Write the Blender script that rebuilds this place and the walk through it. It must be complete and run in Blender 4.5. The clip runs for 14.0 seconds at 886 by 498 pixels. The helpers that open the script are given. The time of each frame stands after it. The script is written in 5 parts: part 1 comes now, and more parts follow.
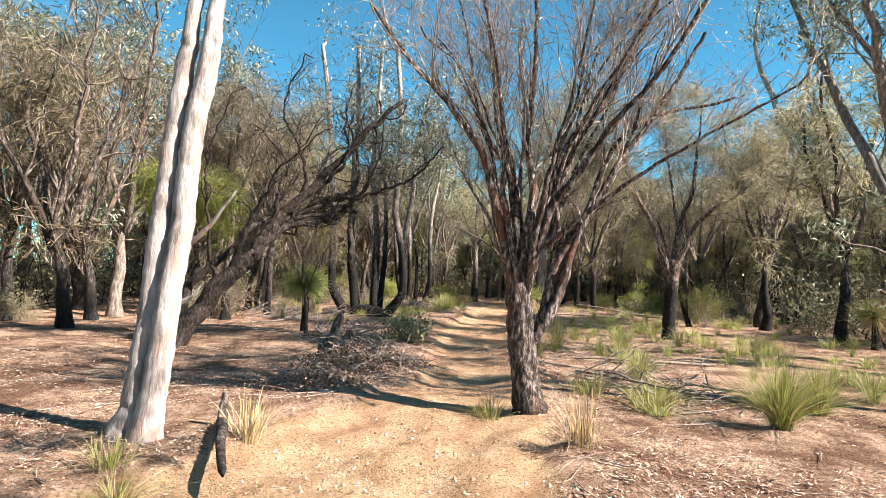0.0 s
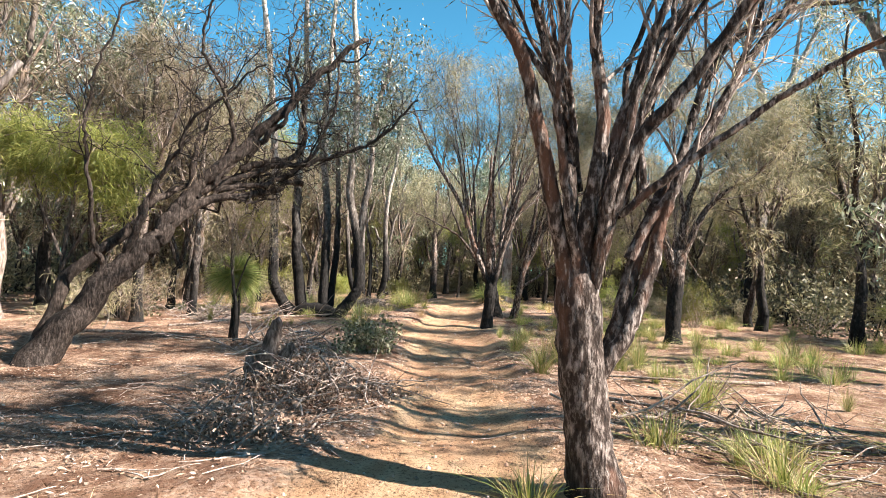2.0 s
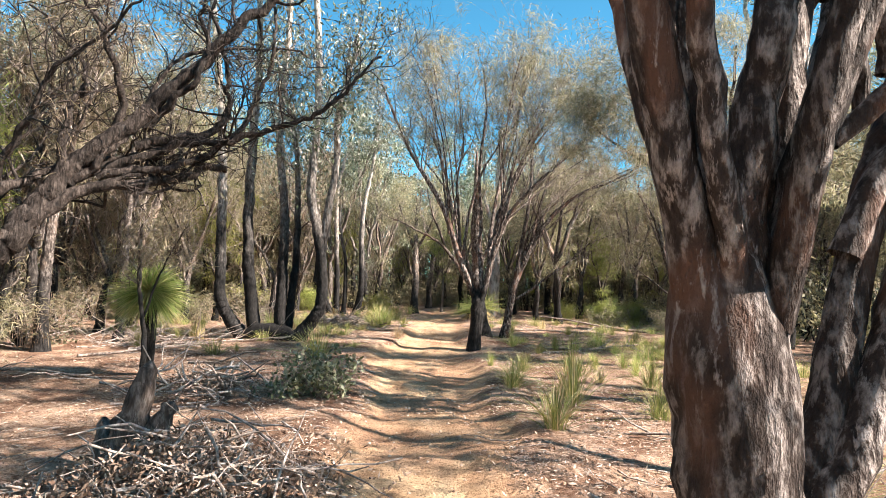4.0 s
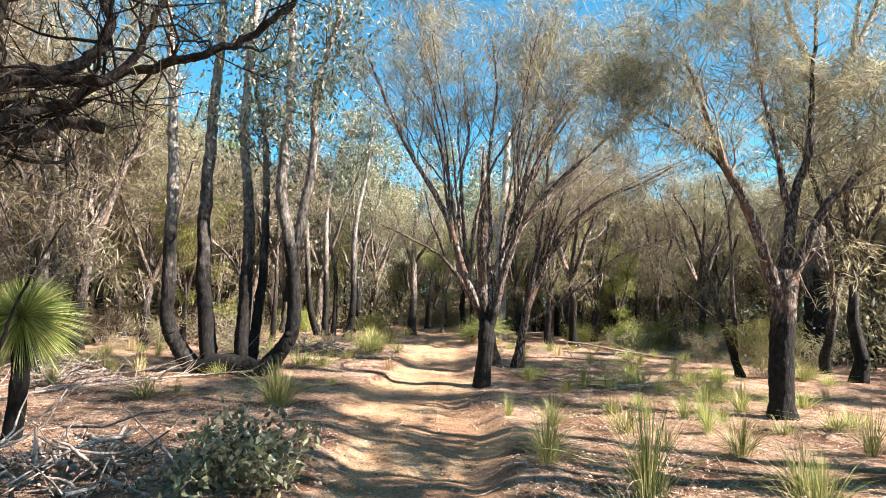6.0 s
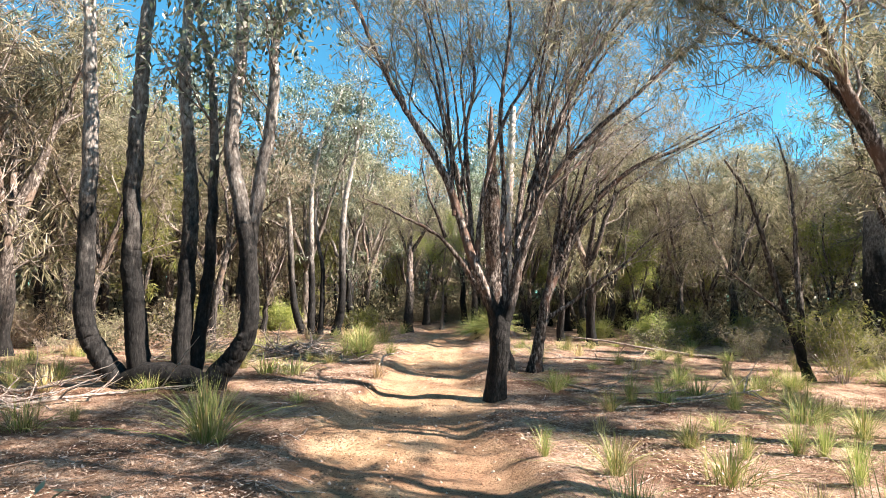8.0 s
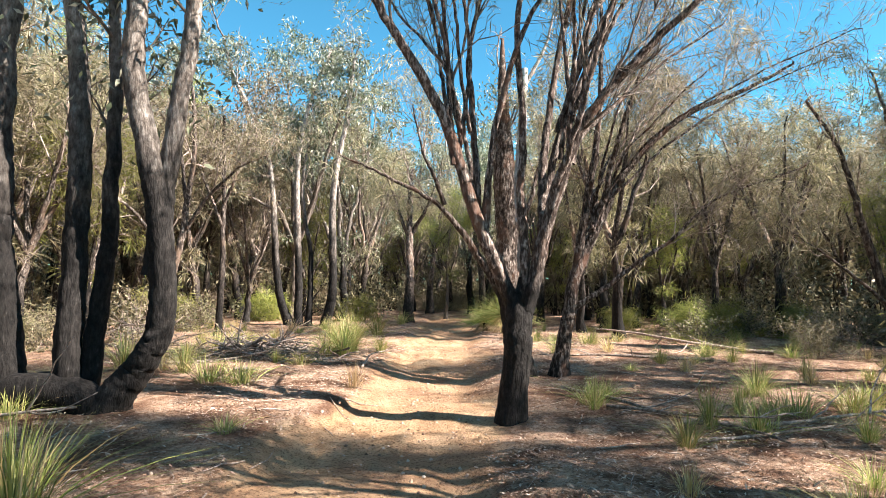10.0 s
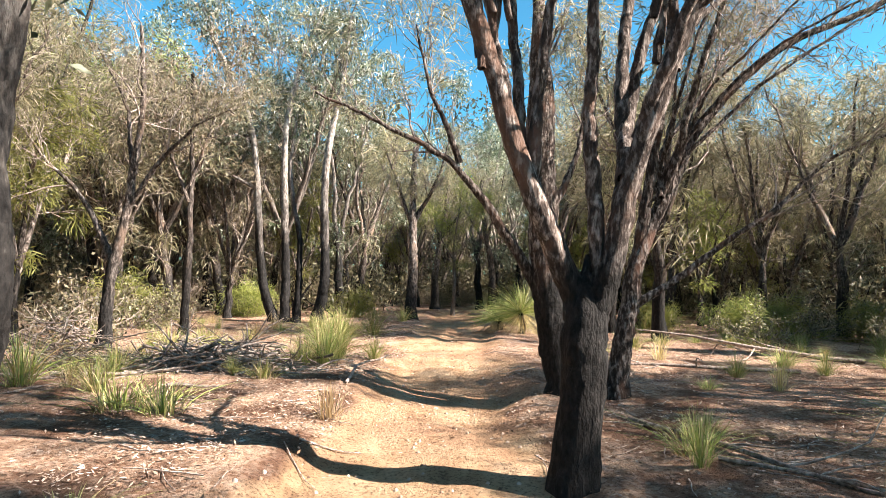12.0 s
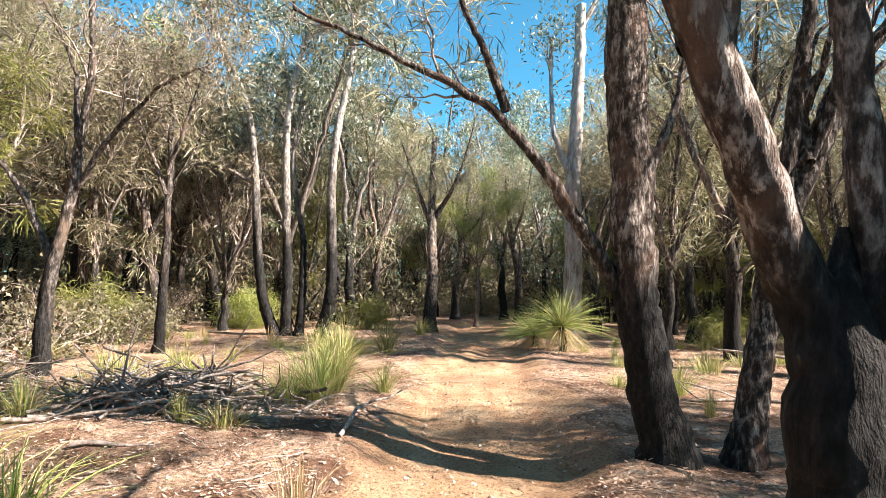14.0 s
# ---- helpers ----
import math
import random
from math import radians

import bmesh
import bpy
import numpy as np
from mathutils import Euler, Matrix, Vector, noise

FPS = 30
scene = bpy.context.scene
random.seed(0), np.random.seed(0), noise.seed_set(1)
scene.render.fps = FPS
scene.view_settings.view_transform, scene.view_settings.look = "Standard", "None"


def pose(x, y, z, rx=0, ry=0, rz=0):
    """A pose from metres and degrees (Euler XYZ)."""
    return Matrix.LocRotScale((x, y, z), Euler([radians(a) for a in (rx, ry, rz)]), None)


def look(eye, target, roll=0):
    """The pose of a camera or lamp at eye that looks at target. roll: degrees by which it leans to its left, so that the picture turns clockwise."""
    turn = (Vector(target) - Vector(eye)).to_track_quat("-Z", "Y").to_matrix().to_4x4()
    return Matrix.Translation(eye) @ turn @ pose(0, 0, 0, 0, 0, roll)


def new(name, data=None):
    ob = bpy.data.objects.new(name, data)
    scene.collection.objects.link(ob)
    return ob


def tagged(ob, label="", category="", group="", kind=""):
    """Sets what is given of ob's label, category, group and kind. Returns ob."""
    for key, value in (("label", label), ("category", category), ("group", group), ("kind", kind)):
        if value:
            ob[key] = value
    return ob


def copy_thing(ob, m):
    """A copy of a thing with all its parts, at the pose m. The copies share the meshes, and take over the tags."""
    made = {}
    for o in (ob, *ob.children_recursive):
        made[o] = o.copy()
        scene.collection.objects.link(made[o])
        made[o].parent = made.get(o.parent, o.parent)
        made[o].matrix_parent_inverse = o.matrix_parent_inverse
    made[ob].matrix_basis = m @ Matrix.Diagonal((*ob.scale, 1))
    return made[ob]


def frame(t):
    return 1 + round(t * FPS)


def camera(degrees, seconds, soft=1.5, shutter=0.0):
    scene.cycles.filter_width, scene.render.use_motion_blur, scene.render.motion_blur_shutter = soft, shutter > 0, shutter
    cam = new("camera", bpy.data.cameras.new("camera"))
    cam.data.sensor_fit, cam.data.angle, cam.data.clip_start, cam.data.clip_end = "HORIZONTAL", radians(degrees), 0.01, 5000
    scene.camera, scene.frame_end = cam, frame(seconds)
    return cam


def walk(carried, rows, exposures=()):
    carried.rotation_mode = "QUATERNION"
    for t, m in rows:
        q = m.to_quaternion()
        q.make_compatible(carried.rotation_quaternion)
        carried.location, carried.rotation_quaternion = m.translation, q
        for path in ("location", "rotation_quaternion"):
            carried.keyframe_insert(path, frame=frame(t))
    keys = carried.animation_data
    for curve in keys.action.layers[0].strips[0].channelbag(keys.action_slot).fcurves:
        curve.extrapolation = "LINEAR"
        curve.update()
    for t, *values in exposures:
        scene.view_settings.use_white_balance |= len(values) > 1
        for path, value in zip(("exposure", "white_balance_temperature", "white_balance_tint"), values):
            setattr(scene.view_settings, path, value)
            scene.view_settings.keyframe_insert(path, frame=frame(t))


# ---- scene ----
cam = camera(73.0, 14.0, soft=0.8)
PATH = [
    (0, (0.825, 0.619, 1.517), (0.593, 2.604, 1.606), 2.1),
    (0.5, (0.652, 1.358, 1.497), (0.452, 3.346, 1.593), 2.2),
    (1, (0.464, 2.028, 1.444), (0.31, 4.019, 1.543), 2.3),
    (1.5, (0.271, 2.804, 1.457), (0.168, 4.799, 1.549), 2.1),
    (2, (0.107, 3.486, 1.434), (0.044, 5.484, 1.515), 2.3),
    (2.5, (0.133, 4.184, 1.419), (0.098, 6.182, 1.503), 2.0),
    (3, (0.146, 4.816, 1.417), (0.123, 6.813, 1.517), 1.8),
    (5.5, (0.195, 8.075, 1.552), (0.187, 10.068, 1.712), 1.7),
    (6, (0.141, 8.808, 1.535), (0.126, 10.8, 1.716), 1.7),
    (6.5, (0.083, 9.434, 1.516), (0.073, 11.425, 1.704), 1.4),
    (7, (0.061, 10.111, 1.519), (0.055, 12.102, 1.711), 1.4),
    (7.5, (0.025, 10.841, 1.506), (0.021, 12.833, 1.692), 1.2),
    (8, (0.088, 11.559, 1.458), (0.08, 13.553, 1.624), 1.1),
    (8.5, (0.173, 12.296, 1.424), (0.152, 14.291, 1.567), 0.9),
    (11, (0.222, 15.57, 1.373), (0.18, 17.566, 1.492), 0.9),
    (11.5, (0.172, 16.27, 1.322), (0.119, 18.266, 1.434), 1.0),
    (12, (0.063, 16.898, 1.308), (0.019, 18.894, 1.417), 1.2),
    (12.5, (0.005, 17.489, 1.353), (-0.028, 19.485, 1.471), 1.4),
    (13, (-0.05, 18.155, 1.336), (-0.083, 20.15, 1.471), 1.4),
    (13.5, (-0.108, 18.769, 1.29), (-0.161, 20.763, 1.433), 1.4),
    (14, (-0.162, 19.253, 1.302), (-0.264, 21.246, 1.435), 1.2),
]
walk(cam, [(t, look(e, g, r)) for t, e, g, r in PATH], exposures=((0, 1.14), (2, 1.34), (3.5, 1.46), (5.5, 1.55), (9, 1.5), (14, 1.52)))

# ---- world, sun and sky ----
TO_SUN = Vector((1.0, -0.22, 0.0)).normalized()
SUN_UP = radians(39)
TO_SUN = TO_SUN * math.cos(SUN_UP) + Vector((0, 0, math.sin(SUN_UP)))
world = bpy.data.worlds.new("bush_sky")
world.use_nodes = True
scene.world = world
wn, wl = world.node_tree.nodes, world.node_tree.links
sky = wn.new("ShaderNodeTexSky")
sky.sky_type = "NISHITA"
sky.sun_disc = False
sky.sun_elevation = SUN_UP
sky.sun_rotation = math.atan2(TO_SUN.x, TO_SUN.y)
sky.air_density, sky.dust_density, sky.ozone_density = 0.8, 0.1, 1.6
clear = wn.new("ShaderNodeMix")
clear.data_type, clear.blend_type = "RGBA", "MULTIPLY"
clear.inputs[0].default_value, clear.inputs[7].default_value = 1.0, (0.45, 1.12, 1.11, 1)
wl.new(sky.outputs[0], clear.inputs[6])
wl.new(clear.outputs[2], wn["Background"].inputs[0])
wn["Background"].inputs[1].default_value = 0.088
lamp = bpy.data.lights.new("sun", "SUN")
lamp.energy, lamp.angle, lamp.color = 7.9, radians(0.5), (1.0, 0.875, 0.765)
sun = new("sun", lamp)
sun.matrix_world = look(TO_SUN * 60, (0, 0, 0))


# ---- materials ----
def start_mat(name):
    m = bpy.data.materials.new(name)
    m.use_nodes = True
    n, l = m.node_tree.nodes, m.node_tree.links
    return m, n, l, n["Principled BSDF"]


def ramp(n, stops):
    r = n.new("ShaderNodeValToRGB")
    e = r.color_ramp.elements
    while len(e) < len(stops):
        e.new(0.5)
    for k, (p, c) in enumerate(stops):
        e[k].position, e[k].color = p, (*c, 1)
    return r


def mixer(n, l, fac, a, b, kind="MIX"):
    x = n.new("ShaderNodeMix")
    x.data_type, x.blend_type = "RGBA", kind
    for sock, val in ((x.inputs[0], fac), (x.inputs[6], a), (x.inputs[7], b)):
        if isinstance(val, (int, float)):
            sock.default_value = val
        elif isinstance(val, tuple):
            sock.default_value = (*val, 1)
        else:
            l.new(val, sock)
    return x.outputs[2]


def noise_tex(n, l, coord, scale, detail=4.0, stretch=(1, 1, 1), rough=0.6):
    mp = n.new("ShaderNodeMapping")
    mp.inputs["Scale"].default_value = stretch
    l.new(coord, mp.inputs[0])
    t = n.new("ShaderNodeTexNoise")
    t.inputs["Scale"].default_value, t.inputs["Detail"].default_value = scale, detail
    t.inputs["Roughness"].default_value = rough
    l.new(mp.outputs[0], t.inputs[0])
    return t.outputs["Fac"]


def bump(n, l, height, bsdf, strength, dist):
    b = n.new("ShaderNodeBump")
    b.inputs["Strength"].default_value, b.inputs["Distance"].default_value = strength, dist
    l.new(height, b.inputs["Height"])
    l.new(b.outputs[0], bsdf.inputs["Normal"])


def step_z(n, l, coord, wobble, low, high):
    """1 below the height low, 0 above high, with an edge pushed about by wobble."""
    s = n.new("ShaderNodeSeparateXYZ")
    l.new(coord, s.inputs[0])
    a = n.new("ShaderNodeMath")
    a.operation = "MULTIPLY_ADD"
    a.inputs[1].default_value = (high - low) * 1.6 + 0.5
    l.new(wobble, a.inputs[0])
    l.new(s.outputs[2], a.inputs[2])
    r = n.new("ShaderNodeMapRange")
    half = ((high - low) * 1.6 + 0.5) * 0.5
    r.inputs["From Min"].default_value, r.inputs["From Max"].default_value = low + half, high + half
    r.inputs["To Min"].default_value, r.inputs["To Max"].default_value = 1.0, 0.0
    l.new(a.outputs[0], r.inputs[0])
    return r.outputs[0]


def bark_mat(name, dark, mid, light, char=(0, 0), patch=None, depth=0.02, grain=(11, 11, 4.5), vary=0.3):
    m, n, l, b = start_mat(name)
    co = n.new("ShaderNodeTexCoord").outputs["Object"]
    fine = noise_tex(n, l, co, 2.2, 6, grain, 0.65)
    big = noise_tex(n, l, co, 2.3, 3, (1, 1, 0.6))
    r = ramp(n, [(0.32, dark), (0.5, mid), (0.7, light)])
    l.new(fine, r.inputs[0])
    col = r.outputs[0]
    if patch:
        pr = ramp(n, [(0.55, (0, 0, 0)), (0.62, (0.8, 0.8, 0.8))])
        l.new(big, pr.inputs[0])
        col = mixer(n, l, pr.outputs[0], col, patch)
    flake = noise_tex(n, l, co, 22, 5, (1, 1, 0.22), 0.7)
    fr = ramp(n, [(0.55, (0, 0, 0)), (0.63, (0.85, 0.85, 0.85))])
    l.new(flake, fr.inputs[0])
    where = noise_tex(n, l, co, 4.5, 3, (1, 1, 0.45))
    wr = ramp(n, [(0.42, (0.12, 0.12, 0.12)), (0.58, (1, 1, 1))])
    l.new(where, wr.inputs[0])
    col = mixer(n, l, mixer(n, l, 1.0, fr.outputs[0], wr.outputs[0], "MULTIPLY"), col, light)
    if char[1] > char[0]:
        z = step_z(n, l, co, noise_tex(n, l, co, 2.2, 5, (1.4, 1.4, 0.5)), *char)
        soot = ramp(n, [(0.4, (0.007, 0.0065, 0.0065)), (0.62, (0.026, 0.024, 0.023)), (0.8, (0.12, 0.115, 0.11))])
        l.new(fine, soot.inputs[0])
        col = mixer(n, l, z, col, soot.outputs[0])
    info = n.new("ShaderNodeObjectInfo")
    h = n.new("ShaderNodeHueSaturation")
    v = n.new("ShaderNodeMapRange")
    v.inputs["To Min"].default_value, v.inputs["To Max"].default_value = 1 - vary, 1 + vary
    l.new(info.outputs["Random"], v.inputs[0])
    l.new(v.outputs[0], h.inputs["Value"])
    l.new(col, h.inputs["Color"])
    l.new(h.outputs[0], b.inputs["Base Color"])
    b.inputs["Roughness"].default_value = 0.85
    b.inputs["Specular IOR Level"].default_value = 0.25
    both = n.new("ShaderNodeMath")
    both.operation = "ADD"
    l.new(fine, both.inputs[0])
    l.new(flake, both.inputs[1])
    bump(n, l, both.outputs[0], b, 1.0, depth)
    return m


def leaf_mat(name, cols, through_light=0.35, rough=0.55):
    m, n, l, b = start_mat(name)
    g = n.new("ShaderNodeNewGeometry")
    r = ramp(n, [(k / (len(cols) - 1), c) for k, c in enumerate(cols)])
    l.new(g.outputs["Random Per Island"], r.inputs[0])
    info = n.new("ShaderNodeObjectInfo")
    h = n.new("ShaderNodeHueSaturation")
    for sock, lo, hi in (("Value", 0.75, 1.25), ("Hue", 0.485, 0.515)):
        v = n.new("ShaderNodeMapRange")
        v.inputs["To Min"].default_value, v.inputs["To Max"].default_value = lo, hi
        l.new(info.outputs["Random"], v.inputs[0])
        l.new(v.outputs[0], h.inputs[sock])
    l.new(r.outputs[0], h.inputs["Color"])
    l.new(h.outputs[0], b.inputs["Base Color"])
    b.inputs["Roughness"].default_value = rough
    t = n.new("ShaderNodeBsdfTranslucent")
    l.new(h.outputs[0], t.inputs[0])
    x = n.new("ShaderNodeMixShader")
    x.inputs[0].default_value = through_light
    l.new(b.outputs[0], x.inputs[1])
    l.new(t.outputs[0], x.inputs[2])
    l.new(x.outputs[0], n["Material Output"].inputs[0])
    return m


def litter_mat(name, cols):
    m, n, l, b = start_mat(name)
    g = n.new("ShaderNodeNewGeometry")
    r = ramp(n, [(k / (len(cols) - 1), c) for k, c in enumerate(cols)])
    l.new(g.outputs["Random Per Island"], r.inputs[0])
    co = n.new("ShaderNodeTexCoord").outputs["Object"]
    f = noise_tex(n, l, co, 60, 3)
    col = mixer(n, l, 0.35, r.outputs[0], f, "OVERLAY")
    l.new(col, b.inputs["Base Color"])
    b.inputs["Roughness"].default_value = 0.8
    return m


def ground_mat():
    m, n, l, b = start_mat("sand_and_litter")
    co = n.new("ShaderNodeTexCoord").outputs["Object"]
    at = n.new("ShaderNodeAttribute")
    at.attribute_name = "track"
    big = noise_tex(n, l, co, 0.55, 5)
    mid = noise_tex(n, l, co, 3.2, 6, (1, 0.6, 1))
    fine = noise_tex(n, l, co, 34, 8, rough=0.75)
    chips = n.new("ShaderNodeTexVoronoi")
    chips.inputs["Scale"].default_value = 26
    l.new(co, chips.inputs["Vector"])
    sand = ramp(n, [(0.28, (0.27, 0.155, 0.09)), (0.44, (0.46, 0.305, 0.18)), (0.6, (0.585, 0.43, 0.275)), (0.78, (0.64, 0.50, 0.35))])
    l.new(mid, sand.inputs[0])
    red = ramp(n, [(0.36, (0, 0, 0)), (0.62, (0.85, 0.85, 0.85))])
    l.new(big, red.inputs[0])
    along = n.new("ShaderNodeSeparateXYZ")
    l.new(co, along.inputs[0])
    earth = n.new("ShaderNodeMapRange")
    earth.inputs["From Min"].default_value, earth.inputs["From Max"].default_value = 6.0, 9.0
    earth.inputs["To Min"].default_value, earth.inputs["To Max"].default_value = 0.3, 1.0
    l.new(along.outputs[1], earth.inputs[0])
    share = n.new("ShaderNodeMath")
    share.operation = "MULTIPLY"
    l.new(red.outputs[0], share.inputs[0])
    l.new(earth.outputs[0], share.inputs[1])
    sandy = mixer(n, l, share.outputs[0], sand.outputs[0], (0.38, 0.222, 0.14))
    soil = ramp(n, [(0.30, (0.13, 0.07, 0.046)), (0.46, (0.34, 0.195, 0.12)), (0.56, (0.50, 0.32, 0.21)), (0.7, (0.60, 0.44, 0.315))])
    l.new(mid, soil.inputs[0])
    bits = ramp(n, [(0.0, (0.12, 0.065, 0.042)), (0.35, (0.40, 0.28, 0.21)), (0.7, (0.66, 0.55, 0.46)), (1.0, (0.30, 0.17, 0.11))])
    l.new(chips.outputs["Color"], bits.inputs[0])
    soily = mixer(n, l, 0.45, soil.outputs[0], bits.outputs[0])
    mats = noise_tex(n, l, co, 1.15, 7, (1, 0.75, 1), 0.72)
    mr = ramp(n, [(0.44, (0, 0, 0)), (0.58, (0.85, 0.85, 0.85))])
    l.new(mats, mr.inputs[0])
    soily = mixer(n, l, mr.outputs[0], soily, (0.135, 0.07, 0.045))
    edge = n.new("ShaderNodeMath")
    edge.operation = "MULTIPLY_ADD"
    edge.inputs[1].default_value = 0.9
    l.new(mid, edge.inputs[0])
    l.new(at.outputs["Fac"], edge.inputs[2])
    er = ramp(n, [(0.55, (0, 0, 0)), (1.0, (0.92, 0.92, 0.92))])
    l.new(edge.outputs[0], er.inputs[0])
    col = mixer(n, l, er.outputs[0], soily, sandy)
    speck = ramp(n, [(0.38, (0.13, 0.11, 0.10)), (0.5, (1, 1, 1))])
    l.new(fine, speck.inputs[0])
    col = mixer(n, l, 0.75, col, speck.outputs[0], "MULTIPLY")
    l.new(col, b.inputs["Base Color"])
    b.inputs["Roughness"].default_value = 0.95
    b.inputs["Specular IOR Level"].default_value = 0.1
    add = n.new("ShaderNodeMath")
    add.operation = "ADD"
    l.new(fine, add.inputs[0])
    l.new(mid, add.inputs[1])
    bump(n, l, add.outputs[0], b, 1.0, 0.05)
    return m


GROUND = ground_mat()
BARK_GREY = bark_mat("flaky_grey_bark", (0.012, 0.009, 0.008), (0.06, 0.043, 0.036), (0.47, 0.41, 0.38), (0.0, 0.35), (0.15, 0.08, 0.056), 0.04)
BARK_BURNT = bark_mat("charred_bark", (0.014, 0.011, 0.010), (0.075, 0.054, 0.045), (0.47, 0.41, 0.375), (1.3, 1.7), (0.15, 0.088, 0.064), 0.04)
BARK_STEM = bark_mat("sooty_stem_bark", (0.09, 0.075, 0.065), (0.30, 0.26, 0.23), (0.62, 0.58, 0.54), (2.4, 5.4), None, 0.02, (9, 9, 4))
BARK_GUM = bark_mat("smooth_gum_bark", (0.10, 0.082, 0.072), (0.31, 0.28, 0.265), (0.50, 0.47, 0.455), (-0.5, 0.1), (0.36, 0.25, 0.21), 0.012, (5, 5, 1.2), 0.1)
BARK_DARK = bark_mat("dark_bark", (0.012, 0.010, 0.009), (0.033, 0.025, 0.021), (0.105, 0.085, 0.075), (0, 0), None, 0.03)
BARK_WOOD = bark_mat("woodland_bark", (0.018, 0.014, 0.012), (0.07, 0.055, 0.047), (0.36, 0.31, 0.28), (0.6, 2.4), (0.17, 0.12, 0.09), 0.03, vary=0.5)
BARK_PALE = bark_mat("pale_bark", (0.06, 0.047, 0.038), (0.17, 0.14, 0.12), (0.36, 0.315, 0.28), (0, 0), None, 0.01, (8, 8, 2))
TWIG_WOOD = bark_mat("woodland_twig", (0.055, 0.044, 0.037), (0.19, 0.155, 0.132), (0.44, 0.385, 0.345), (0, 0), None, 0.004, (8, 8, 4))
TWIG = bark_mat("weathered_twig", (0.09, 0.07, 0.06), (0.29, 0.235, 0.205), (0.60, 0.54, 0.49), (0, 0), None, 0.004, (8, 8, 4))
STUMP = bark_mat("weathered_stump_wood", (0.03, 0.022, 0.018), (0.13, 0.095, 0.078), (0.36, 0.30, 0.265), (0, 0), None, 0.02, (9, 9, 3))
DEAD = bark_mat("bleached_dead_wood", (0.08, 0.06, 0.05), (0.27, 0.215, 0.18), (0.58, 0.50, 0.45), (0, 0), None, 0.005, (10, 10, 10))
NEEDLE = leaf_mat("sheoak_needles", [(0.10, 0.095, 0.052), (0.22, 0.205, 0.115), (0.36, 0.325, 0.2), (0.5, 0.44, 0.33)], 0.45)
# needles coloured darker for the shade deep in the woods; dark scrub too
NEEDLE_SHADED = leaf_mat("shade_darkened_foliage", [(0.06, 0.06, 0.034), (0.165, 0.156, 0.086), (0.33, 0.30, 0.18)], 0.3)
NEEDLE_BRIGHT = leaf_mat("young_sheoak_needles", [(0.15, 0.18, 0.05), (0.28, 0.31, 0.08), (0.42, 0.41, 0.14)], 0.55)
# last stop: whitish sun highlights put into the colour of some leaves
EUCALYPT = leaf_mat("eucalypt_leaves", [(0.05, 0.07, 0.035), (0.15, 0.18, 0.10), (0.30, 0.33, 0.22), (0.58, 0.59, 0.50)], 0.3, 0.28)
BROWN_LEAF = leaf_mat("dry_brown_leaves", [(0.08, 0.06, 0.036), (0.18, 0.138, 0.088), (0.30, 0.24, 0.165), (0.15, 0.145, 0.075)], 0.3)
BUSH_LEAF = leaf_mat("pale_bush_leaves", [(0.07, 0.085, 0.036), (0.18, 0.195, 0.10), (0.42, 0.42, 0.28)], 0.2, 0.35)
GRASS = leaf_mat("green_tussock_blades", [(0.10, 0.14, 0.03), (0.22, 0.27, 0.06), (0.35, 0.37, 0.12), (0.50, 0.44, 0.23)], 0.3, 0.5)
STRAW = leaf_mat("dry_straw_blades", [(0.34, 0.24, 0.10), (0.52, 0.40, 0.20), (0.62, 0.52, 0.32)], 0.3, 0.6)
BROWN_LITTER = litter_mat("brown_litter", [(0.06, 0.035, 0.022), (0.16, 0.10, 0.065), (0.30, 0.20, 0.14), (0.44, 0.34, 0.27), (0.12, 0.06, 0.035)])
LITTER = litter_mat("leaf_litter", [(0.10, 0.055, 0.034), (0.25, 0.15, 0.10), (0.42, 0.31, 0.235), (0.58, 0.48, 0.40), (0.30, 0.155, 0.09)])


